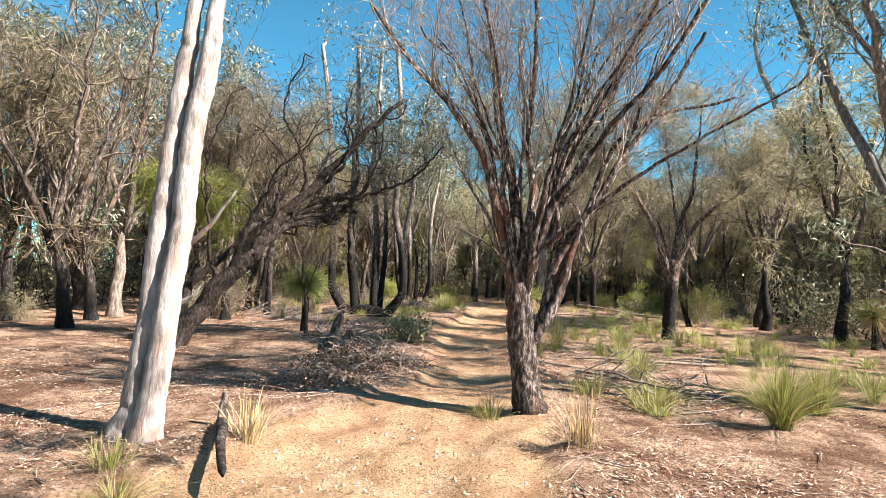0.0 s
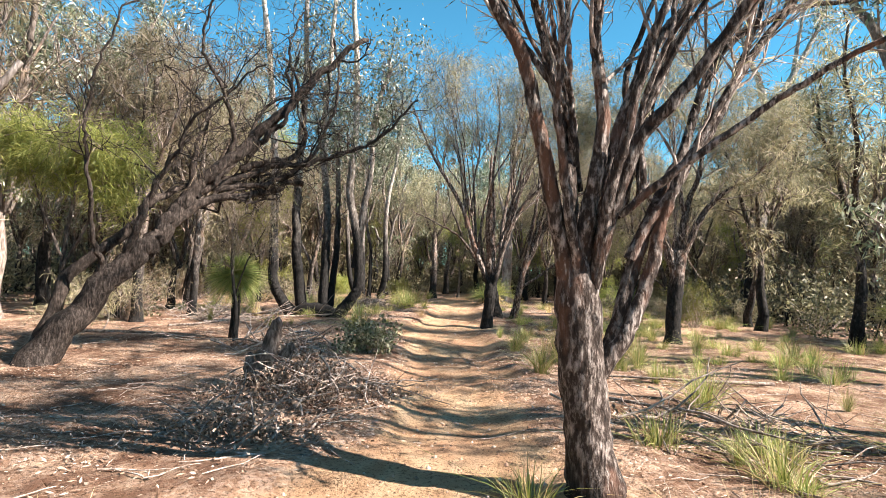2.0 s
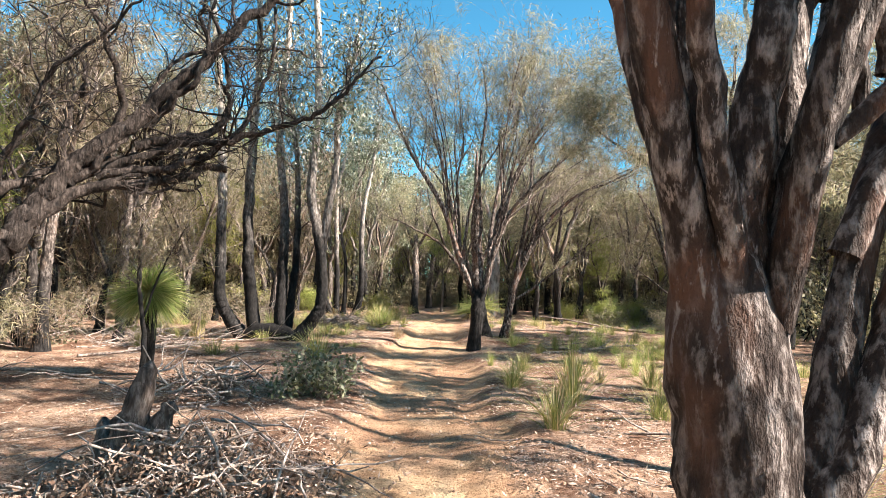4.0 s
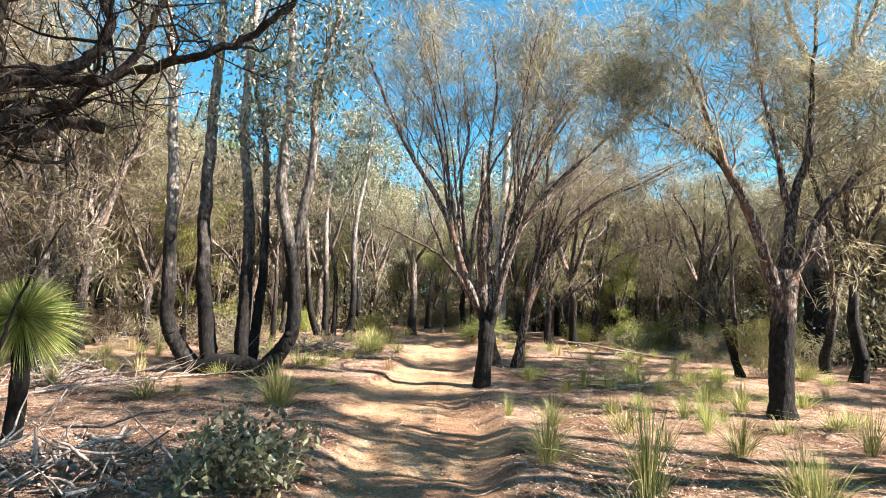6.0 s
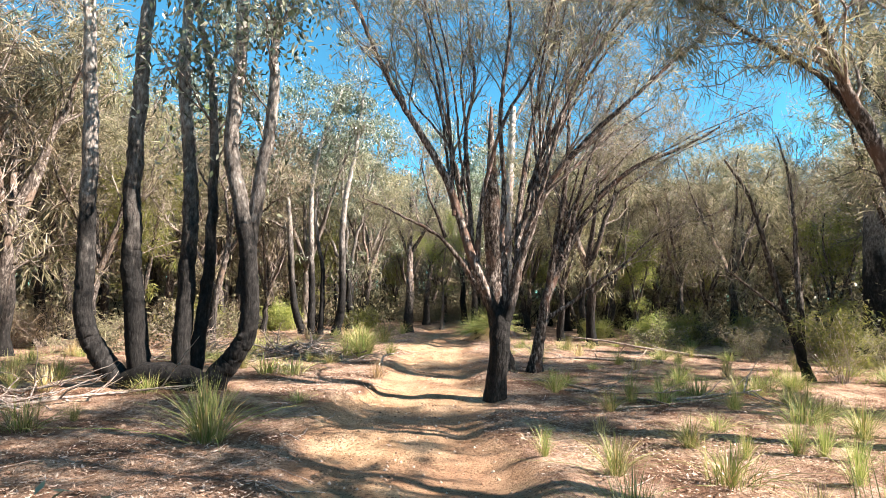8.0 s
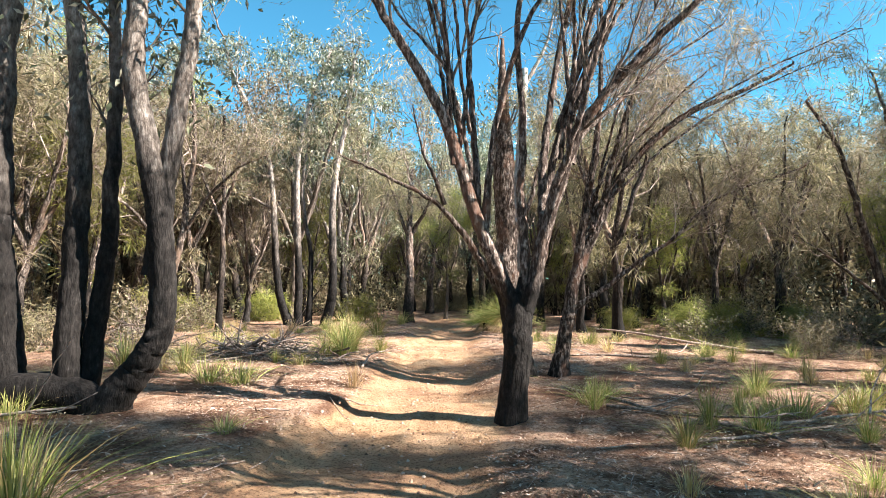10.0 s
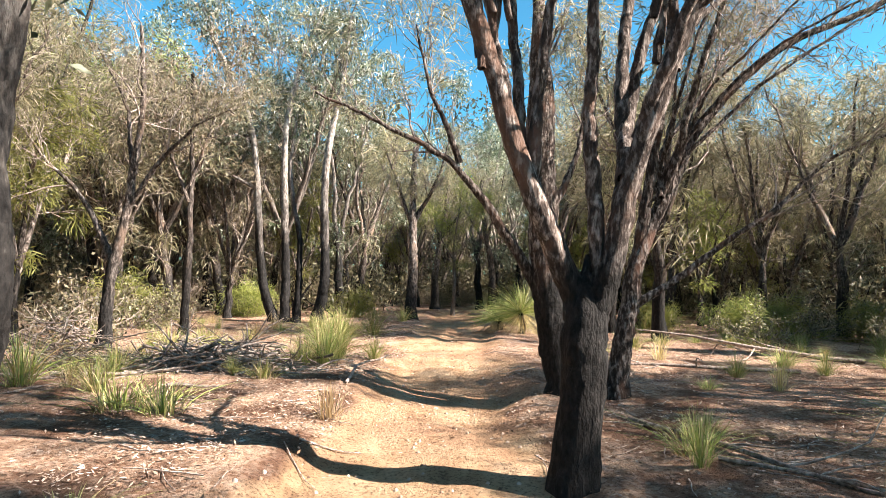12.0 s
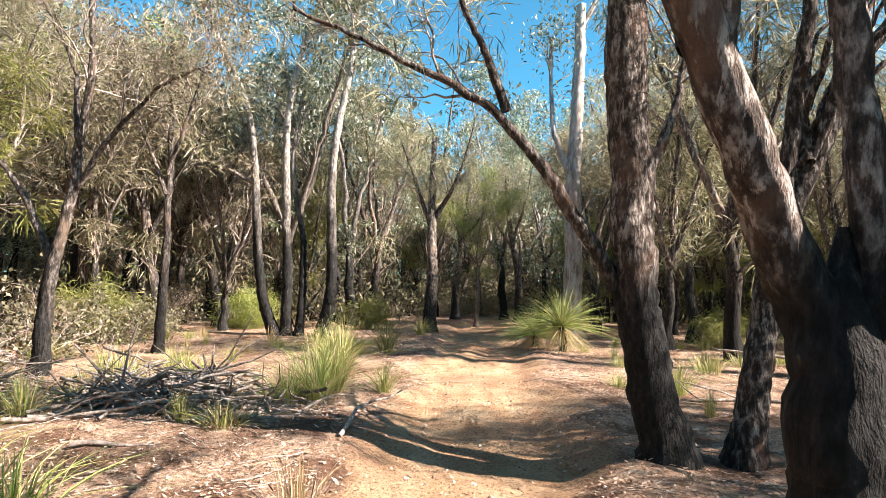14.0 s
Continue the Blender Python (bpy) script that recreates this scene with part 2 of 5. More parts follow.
# ---- mesh making ----
class Shape:
    """Collects quads for one mesh."""

    def __init__(self):
        self.v, self.q, self.n = [], [], 0

    def add(self, v, q):
        self.v.append(np.asarray(v, float).reshape(-1, 3))
        self.q.append(np.asarray(q, int).reshape(-1, 4) + self.n)
        self.n += len(self.v[-1])

    def tube(self, pts, rad, sides=6, rough=0.0, rng=None):
        pts, rad = np.asarray(pts, float), np.asarray(rad, float)
        tan = np.gradient(pts, axis=0)
        tan /= np.linalg.norm(tan, axis=1)[:, None] + 1e-9
        ref = np.array((0.0, 1.0, 0.0)) if abs(tan[:, 1]).max() < 0.9 else np.array((1.0, 0.0, 0.0))
        a = np.cross(tan, ref)
        a /= np.linalg.norm(a, axis=1)[:, None] + 1e-9
        b = np.cross(tan, a)
        th = np.linspace(0, 2 * np.pi, sides, endpoint=False)
        rr = np.repeat(rad[:, None], sides, 1)
        if rough:
            s = np.linspace(0, len(pts), len(pts))[:, None]
            wave = sum(np.sin(k * th[None] + rng.uniform(0, 6.3) + np.sin(s * rng.uniform(0.1, 0.4) + rng.uniform(0, 6)) * 1.3) / k ** 0.5 for k in (2, 3, 5, 8))
            rr = rr * (1 + rough * (0.45 * wave + rng.normal(0, 0.45, rr.shape)))
        ring = pts[:, None] + rr[..., None] * (np.cos(th)[None, :, None] * a[:, None] + np.sin(th)[None, :, None] * b[:, None])
        i = np.arange(len(pts) - 1)[:, None] * sides
        j = np.arange(sides)[None]
        k = (j + 1) % sides
        self.add(ring, np.stack([i + j, i + k, i + sides + k, i + sides + j], -1))

    def blades(self, p, d, side, length, width, drop=None):
        """Leaf-shaped quads: foot p, direction d, sideways side."""
        length, width = np.asarray(length)[:, None], np.asarray(width)[:, None]
        mid = p + d * length * 0.45
        tip = p + d * length
        if drop is not None:
            tip = tip - np.array((0, 0, 1.0)) * np.asarray(drop)[:, None]
        v = np.stack([p, mid + side * width, tip, mid - side * width], 1)
        self.add(v, np.arange(len(p) * 4).reshape(-1, 4))

    def mesh(self, name, smooth=True):
        v, q = np.concatenate(self.v), np.concatenate(self.q)
        me = bpy.data.meshes.new(name)
        me.vertices.add(len(v))
        me.vertices.foreach_set("co", v.ravel())
        me.loops.add(len(q) * 4)
        me.loops.foreach_set("vertex_index", q.ravel().astype(np.int32))
        me.polygons.add(len(q))
        me.polygons.foreach_set("loop_start", np.arange(0, len(q) * 4, 4, dtype=np.int32))
        me.polygons.foreach_set("use_smooth", np.full(len(q), smooth))
        me.update(calc_edges=True)
        return me


def part(name, shape, material, parent=None, label="", kind="", smooth=True):
    me = shape.mesh(name, smooth)
    me.materials.append(material)
    ob = new(name, me)
    ob.parent = parent
    return tagged(ob, label, kind=kind)


def unit(a):
    return a / (np.linalg.norm(a, axis=-1, keepdims=True) + 1e-9)


def curve(ctrl, n):
    """A smooth line of n points through the control points."""
    c = np.asarray(ctrl, float)
    c = np.vstack([2 * c[0] - c[1], c, 2 * c[-1] - c[-2]])
    u = np.linspace(0, len(c) - 3 - 1e-6, n)
    i = u.astype(int)
    f = (u - i)[:, None]
    p0, p1, p2, p3 = c[i], c[i + 1], c[i + 2], c[i + 3]
    return 0.5 * (2 * p1 + (p2 - p0) * f + (2 * p0 - 5 * p1 + 4 * p2 - p3) * f ** 2 + (3 * p1 - p0 - 3 * p2 + p3) * f ** 3)


def grow(rng, p, d, length, n=6, wob=0.25, up=0.1):
    """A crooked twig from p along d."""
    pts, d = [np.array(p, float)], unit(np.array(d, float))
    for _ in range(n - 1):
        d = unit(d + rng.normal(0, wob, 3) + np.array((0, 0, up)))
        pts.append(pts[-1] + d * length / (n - 1))
    return np.array(pts)


# ---- lie of the land ----
LATTICE = np.random.RandomState(7).rand(256, 256)


def soft_noise(x, y):
    xi, yi = np.floor(x).astype(int), np.floor(y).astype(int)
    fx, fy = x - xi, y - yi
    fx, fy = fx * fx * (3 - 2 * fx), fy * fy * (3 - 2 * fy)
    g = lambda a, b: LATTICE[(xi + a) % 256, (yi + b) % 256]
    return (g(0, 0) * (1 - fx) + g(1, 0) * fx) * (1 - fy) + (g(0, 1) * (1 - fx) + g(1, 1) * fx) * fy - 0.5


TRACK_Y = (-30, 0, 4, 7, 9, 12, 15, 18, 22, 26, 32, 38, 43, 48, 56)
TRACK_X = (-0.3, -0.3, -0.25, 0.0, 0.02, 0.06, -0.05, -0.35, -0.12, -0.08, 0.1, 0.1, 0.0, 1.2, 5.0)
TRACK_W = (1.7, 1.8, 1.7, 1.1, 0.75, 0.78, 0.85, 1.05, 0.9, 1.05, 0.9, 0.9, 0.8, 0.7, 0.6)


def track(x, y):
    c, w = np.interp(y, TRACK_Y, TRACK_X), np.interp(y, TRACK_Y, TRACK_W)
    d = np.abs(x - c + 0.35 * soft_noise(x * 0 + 3.3, y * 0.8)) - w + 0.5 * soft_noise(x * 1.3, y * 0.9)
    s = np.clip((0.3 - d) / 0.7, 0, 1)
    return s * s * (3 - 2 * s)


def ground_z(x, y):
    x, y = np.asarray(x, float), np.asarray(y, float)
    t = track(x, y)
    near = np.exp(-((np.hypot(x, y - 20)) / 40) ** 2)
    fine = 0.018 * soft_noise(x * 7.3, y * 5.1) + 0.012 * soft_noise(x * 13.1, y * 11.7)
    z = fine + 0.09 * soft_noise(x * 0.35, y * 0.35) + 0.045 * soft_noise(x * 1.1 + 9, y * 1.1) + 0.03 * soft_noise(x * 3.1, y * 3.1)
    rut = soft_noise(x * 2.4 + 0.8 * np.sin(y * 0.5), y * 0.33 + 40) * 0.13 + soft_noise(x * 0.9 + 5, y * 1.9) * 0.09
    rut = rut + 0.035 * np.tanh(14 * soft_noise(x * 0.7 + 2.0 + 0.3 * np.sin(y * 1.7), y * 0.62 + 11)) + 0.02 * soft_noise(x * 4.1, y * 3.3 + 7)
    z = (z * (1 - 0.4 * t) + rut * t - 0.085 * t) * near + 0.03 * np.exp(-((np.abs(x - np.interp(y, TRACK_Y, TRACK_X)) - np.interp(y, TRACK_Y, TRACK_W) - 0.3) / 0.35) ** 2) * near
    z = z + 0.09 * np.exp(-(((x + 4.0) / 1.9) ** 2 + ((y - 20.4) / 1.5) ** 2)) - 0.09 * np.exp(-(((x - 1.0) / 1.0) ** 2 + ((y - 21) / 1.3) ** 2))
    return z


def at_ground(x, y, sink=0.02, turn=0.0, size=1.0):
    return pose(x, y, float(ground_z(x, y)) - sink, 0, 0, turn) @ Matrix.Scale(size, 4)


def spread_axis(lo, hi, fine, far):
    a = np.arange(lo, hi + 1e-6, fine)
    out = np.cumsum(fine * 1.28 ** np.arange(1, 40))
    out = out[out < far]
    return np.concatenate([lo - out[::-1], a, hi + out])


def make_ground():
    xs, ys = spread_axis(-9, 9, 0.09, 900), spread_axis(-2, 44, 0.11, 900)
    gx, gy = np.meshgrid(xs, ys)
    s = Shape()
    nx, ny = len(xs), len(ys)
    i, j = np.meshgrid(np.arange(nx - 1), np.arange(ny - 1))
    k = j * nx + i
    s.add(np.stack([gx, gy, ground_z(gx, gy)], -1), np.stack([k, k + 1, k + nx + 1, k + nx], -1))
    ob = part("ground", s, GROUND)
    a = ob.data.attributes.new("track", "FLOAT", "POINT")
    a.data.foreach_set("value", track(gx, gy).ravel())
    return tagged(ob, "orange sandy track through leaf-littered bush ground", "ground", kind="structure")


make_ground()


# ---- trees ----
def foliage(rng, tips, kind, count, size):
    """Leaves round the tips: thin needles in sprays, or broad hanging leaves."""
    s = Shape()
    tips = np.asarray(tips, float)
    p = np.repeat(tips, count, 0)
    m = len(p)
    if kind == "needle":
        lean = np.repeat(unit(rng.normal(0, 1, (len(tips), 3)) * (1, 1, 0.6) + (0, 0, 0.1)), count, 0)
        d = unit(lean * 0.8 + rng.normal(0, 0.55, (m, 3)) - (0, 0, 0.12))
        p = p + rng.normal(0, 0.10 * size, (m, 3))
        length, width = rng.uniform(0.12, 0.34, m) * size, rng.uniform(0.004, 0.009, m) * size ** 0.5
        drop = rng.uniform(0, 0.12, m) * size
    else:
        d = unit(rng.normal(0, 1, (m, 3)) - (0, 0, 0.55))
        p = p + rng.normal(0, 0.26 * size, (m, 3))
        length, width = rng.uniform(0.07, 0.15, m) * size, rng.uniform(0.012, 0.026, m) * size
        drop = rng.uniform(0, 0.03, m)
    side = unit(np.cross(d, rng.normal(0, 1, (m, 3))))
    s.blades(p, d, side, length, width, drop)
    return s


def clumps(rng, tips, kind, count, size, slim=1.0):
    """Tight tufts of leaves round the tips, each one a flattened ball with its own lean."""
    s = Shape()
    tips = np.asarray(tips, float)
    r = np.repeat(rng.uniform(0.55, 1.2, len(tips)), count)[:, None]
    p = np.repeat(tips, count, 0)
    m = len(p)
    o = unit(rng.normal(0, 1, (m, 3))) * rng.rand(m, 1) ** 0.4 * r
    if kind == "needle":
        p = p + o * (0.40, 0.40, 0.24) * size
        d = unit(o * 0.9 + rng.normal(0, 0.45, (m, 3)) + np.repeat(rng.normal(0, 0.4, (len(tips), 3)), count, 0) - (0, 0, 0.25))
        length, width = rng.uniform(0.16, 0.36, m) * size, rng.uniform(0.0075, 0.014, m) * size
    else:
        p = p + o * (0.42, 0.42, 0.30) * size
        d = unit(rng.normal(0, 1, (m, 3)) - (0, 0, 0.5))
        length, width = rng.uniform(0.11, 0.21, m) * size, rng.uniform(0.015, 0.028, m) * size
    side = unit(np.cross(d, rng.normal(0, 1, (m, 3))))
    s.blades(p, d, side, length, width * slim, rng.uniform(0, 0.05, m))
    return s


def tree(base, limbs, bark, seed, twig=TWIG, subs=(9, 1.1), minor=4, leaf=None, label="", category="tree", group="", fine=True, first=0.35, name="tree", up=0.12, clear=0.0, rough=0.09, splay=0.75, leaf_from=0.0, crook=1.0):
    """limbs: (part name, radius at foot, radius at tip, control points); the bark parts are tubes through them.
    subs: branches a limb and their length; minor: twigs a branch; leaf: (material, kind, leaves a spray, size, share)."""
    rng = np.random.RandomState(seed)
    root = new(name)
    root.matrix_basis = base
    tagged(root, label, category, group)
    twigs, tips = Shape(), []
    for what, r0, r1, ctrl in limbs:
        span = sum(math.dist(a, b) for a, b in zip(ctrl, ctrl[1:]))
        n = max(6, int(span / (0.07 if fine else 0.4)))
        pts = curve(ctrl, n)
        pts[1:-1] += np.cumsum(rng.normal(0, 0.012, (n - 2, 3)), 0) * 0.5 * crook ** 2 if fine else rng.normal(0, 0.04, (n - 2, 3))
        u = np.linspace(0, 1, n)
        rad = r0 + (r1 - r0) * u ** (0.8 if what == "trunk" else 0.6)
        if what == "trunk":
            rad = rad * (1 + 0.45 * np.exp(-np.maximum(pts[:, 2], 0) / 0.14))
            pts[0, 2] -= 0.12
            if r1 > 0.6 * r0 and len(limbs) > 2:
                rad = rad * (1 - 0.9 * np.clip((u - 0.66) / 0.34, 0, 1) ** 1.6)
        else:
            rad = rad * (1 - 0.12 * np.exp(-u / 0.05))
        s = Shape()
        s.tube(pts, rad, (16 if r0 > 0.1 else 10) if fine else 7, rough, rng)
        bough = part(what, s, bark, root)
        k_subs = subs[0] if what != "trunk" or len(limbs) < 3 else subs[0] // 3
        for _ in range(0 if what == "root_burl" else k_subs):
            w = rng.uniform(first if what != "trunk" else 0.6, 1) ** 0.8
            k = min(int(w * (n - 1)), n - 2)
            if pts[k, 2] < clear:
                continue
            t = unit(pts[k + 1] - pts[k])
            d = unit(t * (1.5 - splay) + unit(rng.normal(0, 1, 3)) * splay + (0, 0, up))
            size = subs[1] * rng.uniform(0.5, 1.2) * (1.15 - 0.45 * w)
            r = max(0.005, min(rad[k] * 0.42, 0.022 * crook))
            a = grow(rng, pts[k], d, size, 7, 0.22 * crook, up * 0.8)
            if fine:
                twigs = Shape()
            if fine:
                twigs.tube(a, np.linspace(r, r * 0.3, 7), 5)
            else:
                twigs.tube(a[[0, 2, 4, 6]], np.linspace(r * 1.3, r * 0.4, 4), 3)
            tips.append(a[-1])
            for _ in range(minor):
                q = rng.randint(2, 7)
                d2 = unit(unit(a[min(q, 6)] - a[q - 1]) * (1.45 - splay) + unit(rng.normal(0, 1, 3)) * (splay + 0.05) + (0, 0, 0.1))
                c = grow(rng, a[q - 1] if q == 6 else a[q], d2, size * rng.uniform(0.3, 0.7), 5, 0.28 * crook, 0.06)
                if fine:
                    twigs.tube(c, np.linspace(r * 0.45, 0.0025, 5), 3)
                else:
                    twigs.tube(c[[0, 2, 4]], np.linspace(r * 0.7, 0.004, 3), 3)
                tips.append(c[-1])
                tips.append(c[2])
                if fine:
                    for _ in range(2):
                        e = rng.randint(1, 4)
                        f = grow(rng, c[e], unit(c[e + 1] - c[e] + rng.normal(0, 0.12 * size, 3)), size * rng.uniform(0.15, 0.4), 4, 0.3, 0.05)
                        twigs.tube(f, np.linspace(r * 0.25, 0.002, 4), 3)
                        tips.append(f[-1])
            if fine:
                part("branch", twigs, twig, bough)
    if twigs.n and not fine:
        part("twig_mass", twigs, twig, root, kind="stuff")
    if leaf:
        material, kind, count, size, share = leaf
        tips = np.array(tips)
        tips = tips[(rng.rand(len(tips)) < share) & (tips[:, 2] > max(clear, leaf_from))]
        if len(tips):
            crown = clumps(rng, tips, kind.split("_")[0], count, size, 0.6 if fine and kind == "needle_tuft" else 1.0) if kind.endswith("_tuft") or not fine else foliage(rng, tips, kind, count, size)
            part("crown", crown, material, root, kind="stuff", smooth=False)
    return root


def fan_limbs(seed, count, foot, r, reach, low, top, way=(0, 360)):
    """Thin arching limbs that rise from the fork and lean out on all sides."""
    rng = np.random.RandomState(seed)
    out = []
    for k in range(count):
        a = radians(way[0] + (way[1] - way[0]) * (k + rng.uniform(0.1, 0.9)) / count)
        w = rng.uniform(0.35, 1.0)
        rx, h = reach * w, low + (top - low) * rng.uniform(0.55, 1.0) * (1.15 - 0.45 * w)
        z = foot[2] + rng.uniform(0, 0.5)
        p = [(foot[0] + math.cos(a) * rx * u + rng.normal(0, 0.06), foot[1] + math.sin(a) * rx * u * 0.7 + rng.normal(0, 0.06), z + (h - z) * v)
             for u, v in ((0.0, 0.0), (0.12, 0.25), (0.32, 0.52), (0.62, 0.78), (1.0, 1.0))]
        out.append(("limb", r * rng.uniform(0.7, 1.1), 0.008, p))
    return out


# the many-stemmed tree beside the track
tree(at_ground(1.086, 7.63), [
    ("trunk", 0.16, 0.155, [(-0.02, 0, 0), (-0.07, 0, 0.46), (-0.12, 0, 0.93), (-0.16, 0, 1.4), (-0.17, 0, 1.8)]),
    ("limb", 0.078, 0.02, [(-0.2, 0, 1.2), (-0.41, -0.1, 2.16), (-0.59, -0.2, 2.89), (-0.92, -0.3, 3.38), (-1.44, -0.4, 3.93), (-1.95, -0.5, 4.6)]),
    ("limb", 0.055, 0.015, [(-0.2, 0.03, 1.3), (-0.24, 0.15, 2.36), (-0.47, 0.3, 3.52), (-0.58, 0.45, 4.33), (-0.79, 0.6, 5.6)]),
    ("limb", 0.086, 0.02, [(-0.14, 0, 1.2), (-0.12, -0.06, 1.97), (-0.04, -0.12, 2.53), (-0.12, -0.18, 3.25), (-0.07, -0.24, 4.01), (-0.05, -0.3, 5.6)]),
    ("limb", 0.070, 0.02, [(-0.12, 0, 1.25), (0.07, 0.1, 2.31), (0.38, 0.2, 3.16), (0.77, 0.3, 3.64), (1.17, 0.4, 4.32), (1.6, 0.5, 5.4)]),
    ("limb", 0.066, 0.02, [(-0.1, 0, 1.3), (0.15, -0.14, 2.28), (0.5, -0.28, 2.77), (0.84, -0.42, 3.33), (1.25, -0.56, 3.86), (1.7, -0.7, 4.6)]),
    ("limb", 0.078, 0.02, [(-0.05, 0, 0.75), (0.22, 0.04, 1.25), (0.4, 0.08, 1.84), (0.6, 0.12, 2.38), (1.27, 0.16, 3.49), (1.9, 0.2, 4.5)]),
    ("limb", 0.066, 0.015, [(0.05, 0.03, 0.95), (0.31, 0.16, 1.78), (0.59, 0.32, 2.36), (0.94, 0.48, 3.19), (1.54, 0.64, 3.6), (2.45, 0.8, 3.91)]),
    ("limb", 0.035, 0.01, [(0.1, 0, 1.9), (0.98, -0.33, 2.62), (1.53, -0.67, 3.02), (2.5, -1.0, 3.6)]),
    ("limb", 0.047, 0.012, [(-0.22, 0.05, 1.6), (-0.3, 0.23, 2.65), (-0.78, 0.45, 3.44), (-0.94, 0.68, 4.44), (-1.17, 0.9, 5.5)]),
    ("limb", 0.047, 0.012, [(-0.16, 0.05, 1.4), (-0.18, 0.4, 2.58), (-0.12, 0.8, 3.57), (-0.21, 1.2, 5.0)]),
    ("limb", 0.039, 0.01, [(0.1, 0.1, 1.9), (0.5, 0.5, 2.9), (0.9, 0.9, 3.8), (1.3, 1.2, 5.0)]),
    ("limb", 0.05, 0.01, [(-0.17, -0.05, 1.35), (-0.35, -0.3, 2.4), (-0.4, -0.5, 3.4), (-0.62, -0.7, 4.6)]),
    ("limb", 0.055, 0.01, [(-0.08, -0.05, 1.4), (0.05, -0.3, 2.5), (0.3, -0.5, 3.5), (0.5, -0.7, 4.8)]),
    ("limb", 0.05, 0.01, [(0.2, 0.1, 1.6), (0.75, 0.2, 2.5), (1.1, 0.3, 3.3), (1.5, 0.4, 4.6)]),
    ("limb", 0.04, 0.01, [(-0.25, 0.1, 1.7), (-0.5, 0.3, 2.6), (-0.72, 0.5, 3.4), (-1.3, 0.7, 4.6)]),
] + fan_limbs(72, 7, (0.15, 0.1, 1.9), 0.034, 2.6, 3.0, 5.6, (-60, 60)) + fan_limbs(73, 4, (-0.2, 0.1, 1.9), 0.032, 1.8, 3.2, 5.6, (110, 250)), BARK_GREY, 11, subs=(11, 1.3), minor=4, leaf=(NEEDLE, "needle", 8, 0.7, 0.07), splay=0.45, up=0.15, clear=2.1,
    label="many-stemmed bare tree with flaky grey bark beside the track")

# the white gum: two stems grown together
GUM = [(0.02, -0.03, 0), (0.08, 0.03, 0.35), (0.13, 0.11, 0.85), (0.127, 0.2, 1.36), (0.10, 0.29, 1.9), (0.08, 0.39, 2.45), (0.07, 0.485, 3.03), (0.1, 0.59, 3.64), (0.1, 0.7, 4.27), (0.15, 0.95, 5.5), (0.15, 1.1, 6.8)]
tree(at_ground(-2.465, 5.65), [
    ("trunk", 0.112, 0.088, [(x - (0.13 if z < 0.3 else 0.092), y, z) for x, y, z in GUM]),
    ("trunk", 0.118, 0.092, [(x + (0.12 if z < 0.3 else 0.092), y - 0.03, z) for x, y, z in GUM]),
    ("limb", 0.085, 0.02, [(0.25, 1.07, 6.7), (0.8, 1.4, 7.8), (1.3, 1.0, 9.2)]),
    ("limb", 0.08, 0.02, [(0.05, 1.08, 6.7), (-0.2, 1.5, 7.9), (-0.8, 1.8, 9.3)]),
    ("limb", 0.035, 0.012, [(0.24, 0.25, 1.72), (0.5, 0.2, 1.88), (0.74, 0.2, 2.25)]),
    ("limb", 0.03, 0.01, [(0.25, 0.17, 1.2), (0.4, 0.15, 1.27), (0.5, 0.15, 1.4)]),
], BARK_GUM, 12, twig=BARK_PALE, subs=(5, 1.5), minor=3, leaf=(EUCALYPT, "leaf", 14, 1.0, 0.7), first=0.6, clear=6.0, rough=0.035,
    label="leaning smooth white gum tree with pinkish patches of bark")

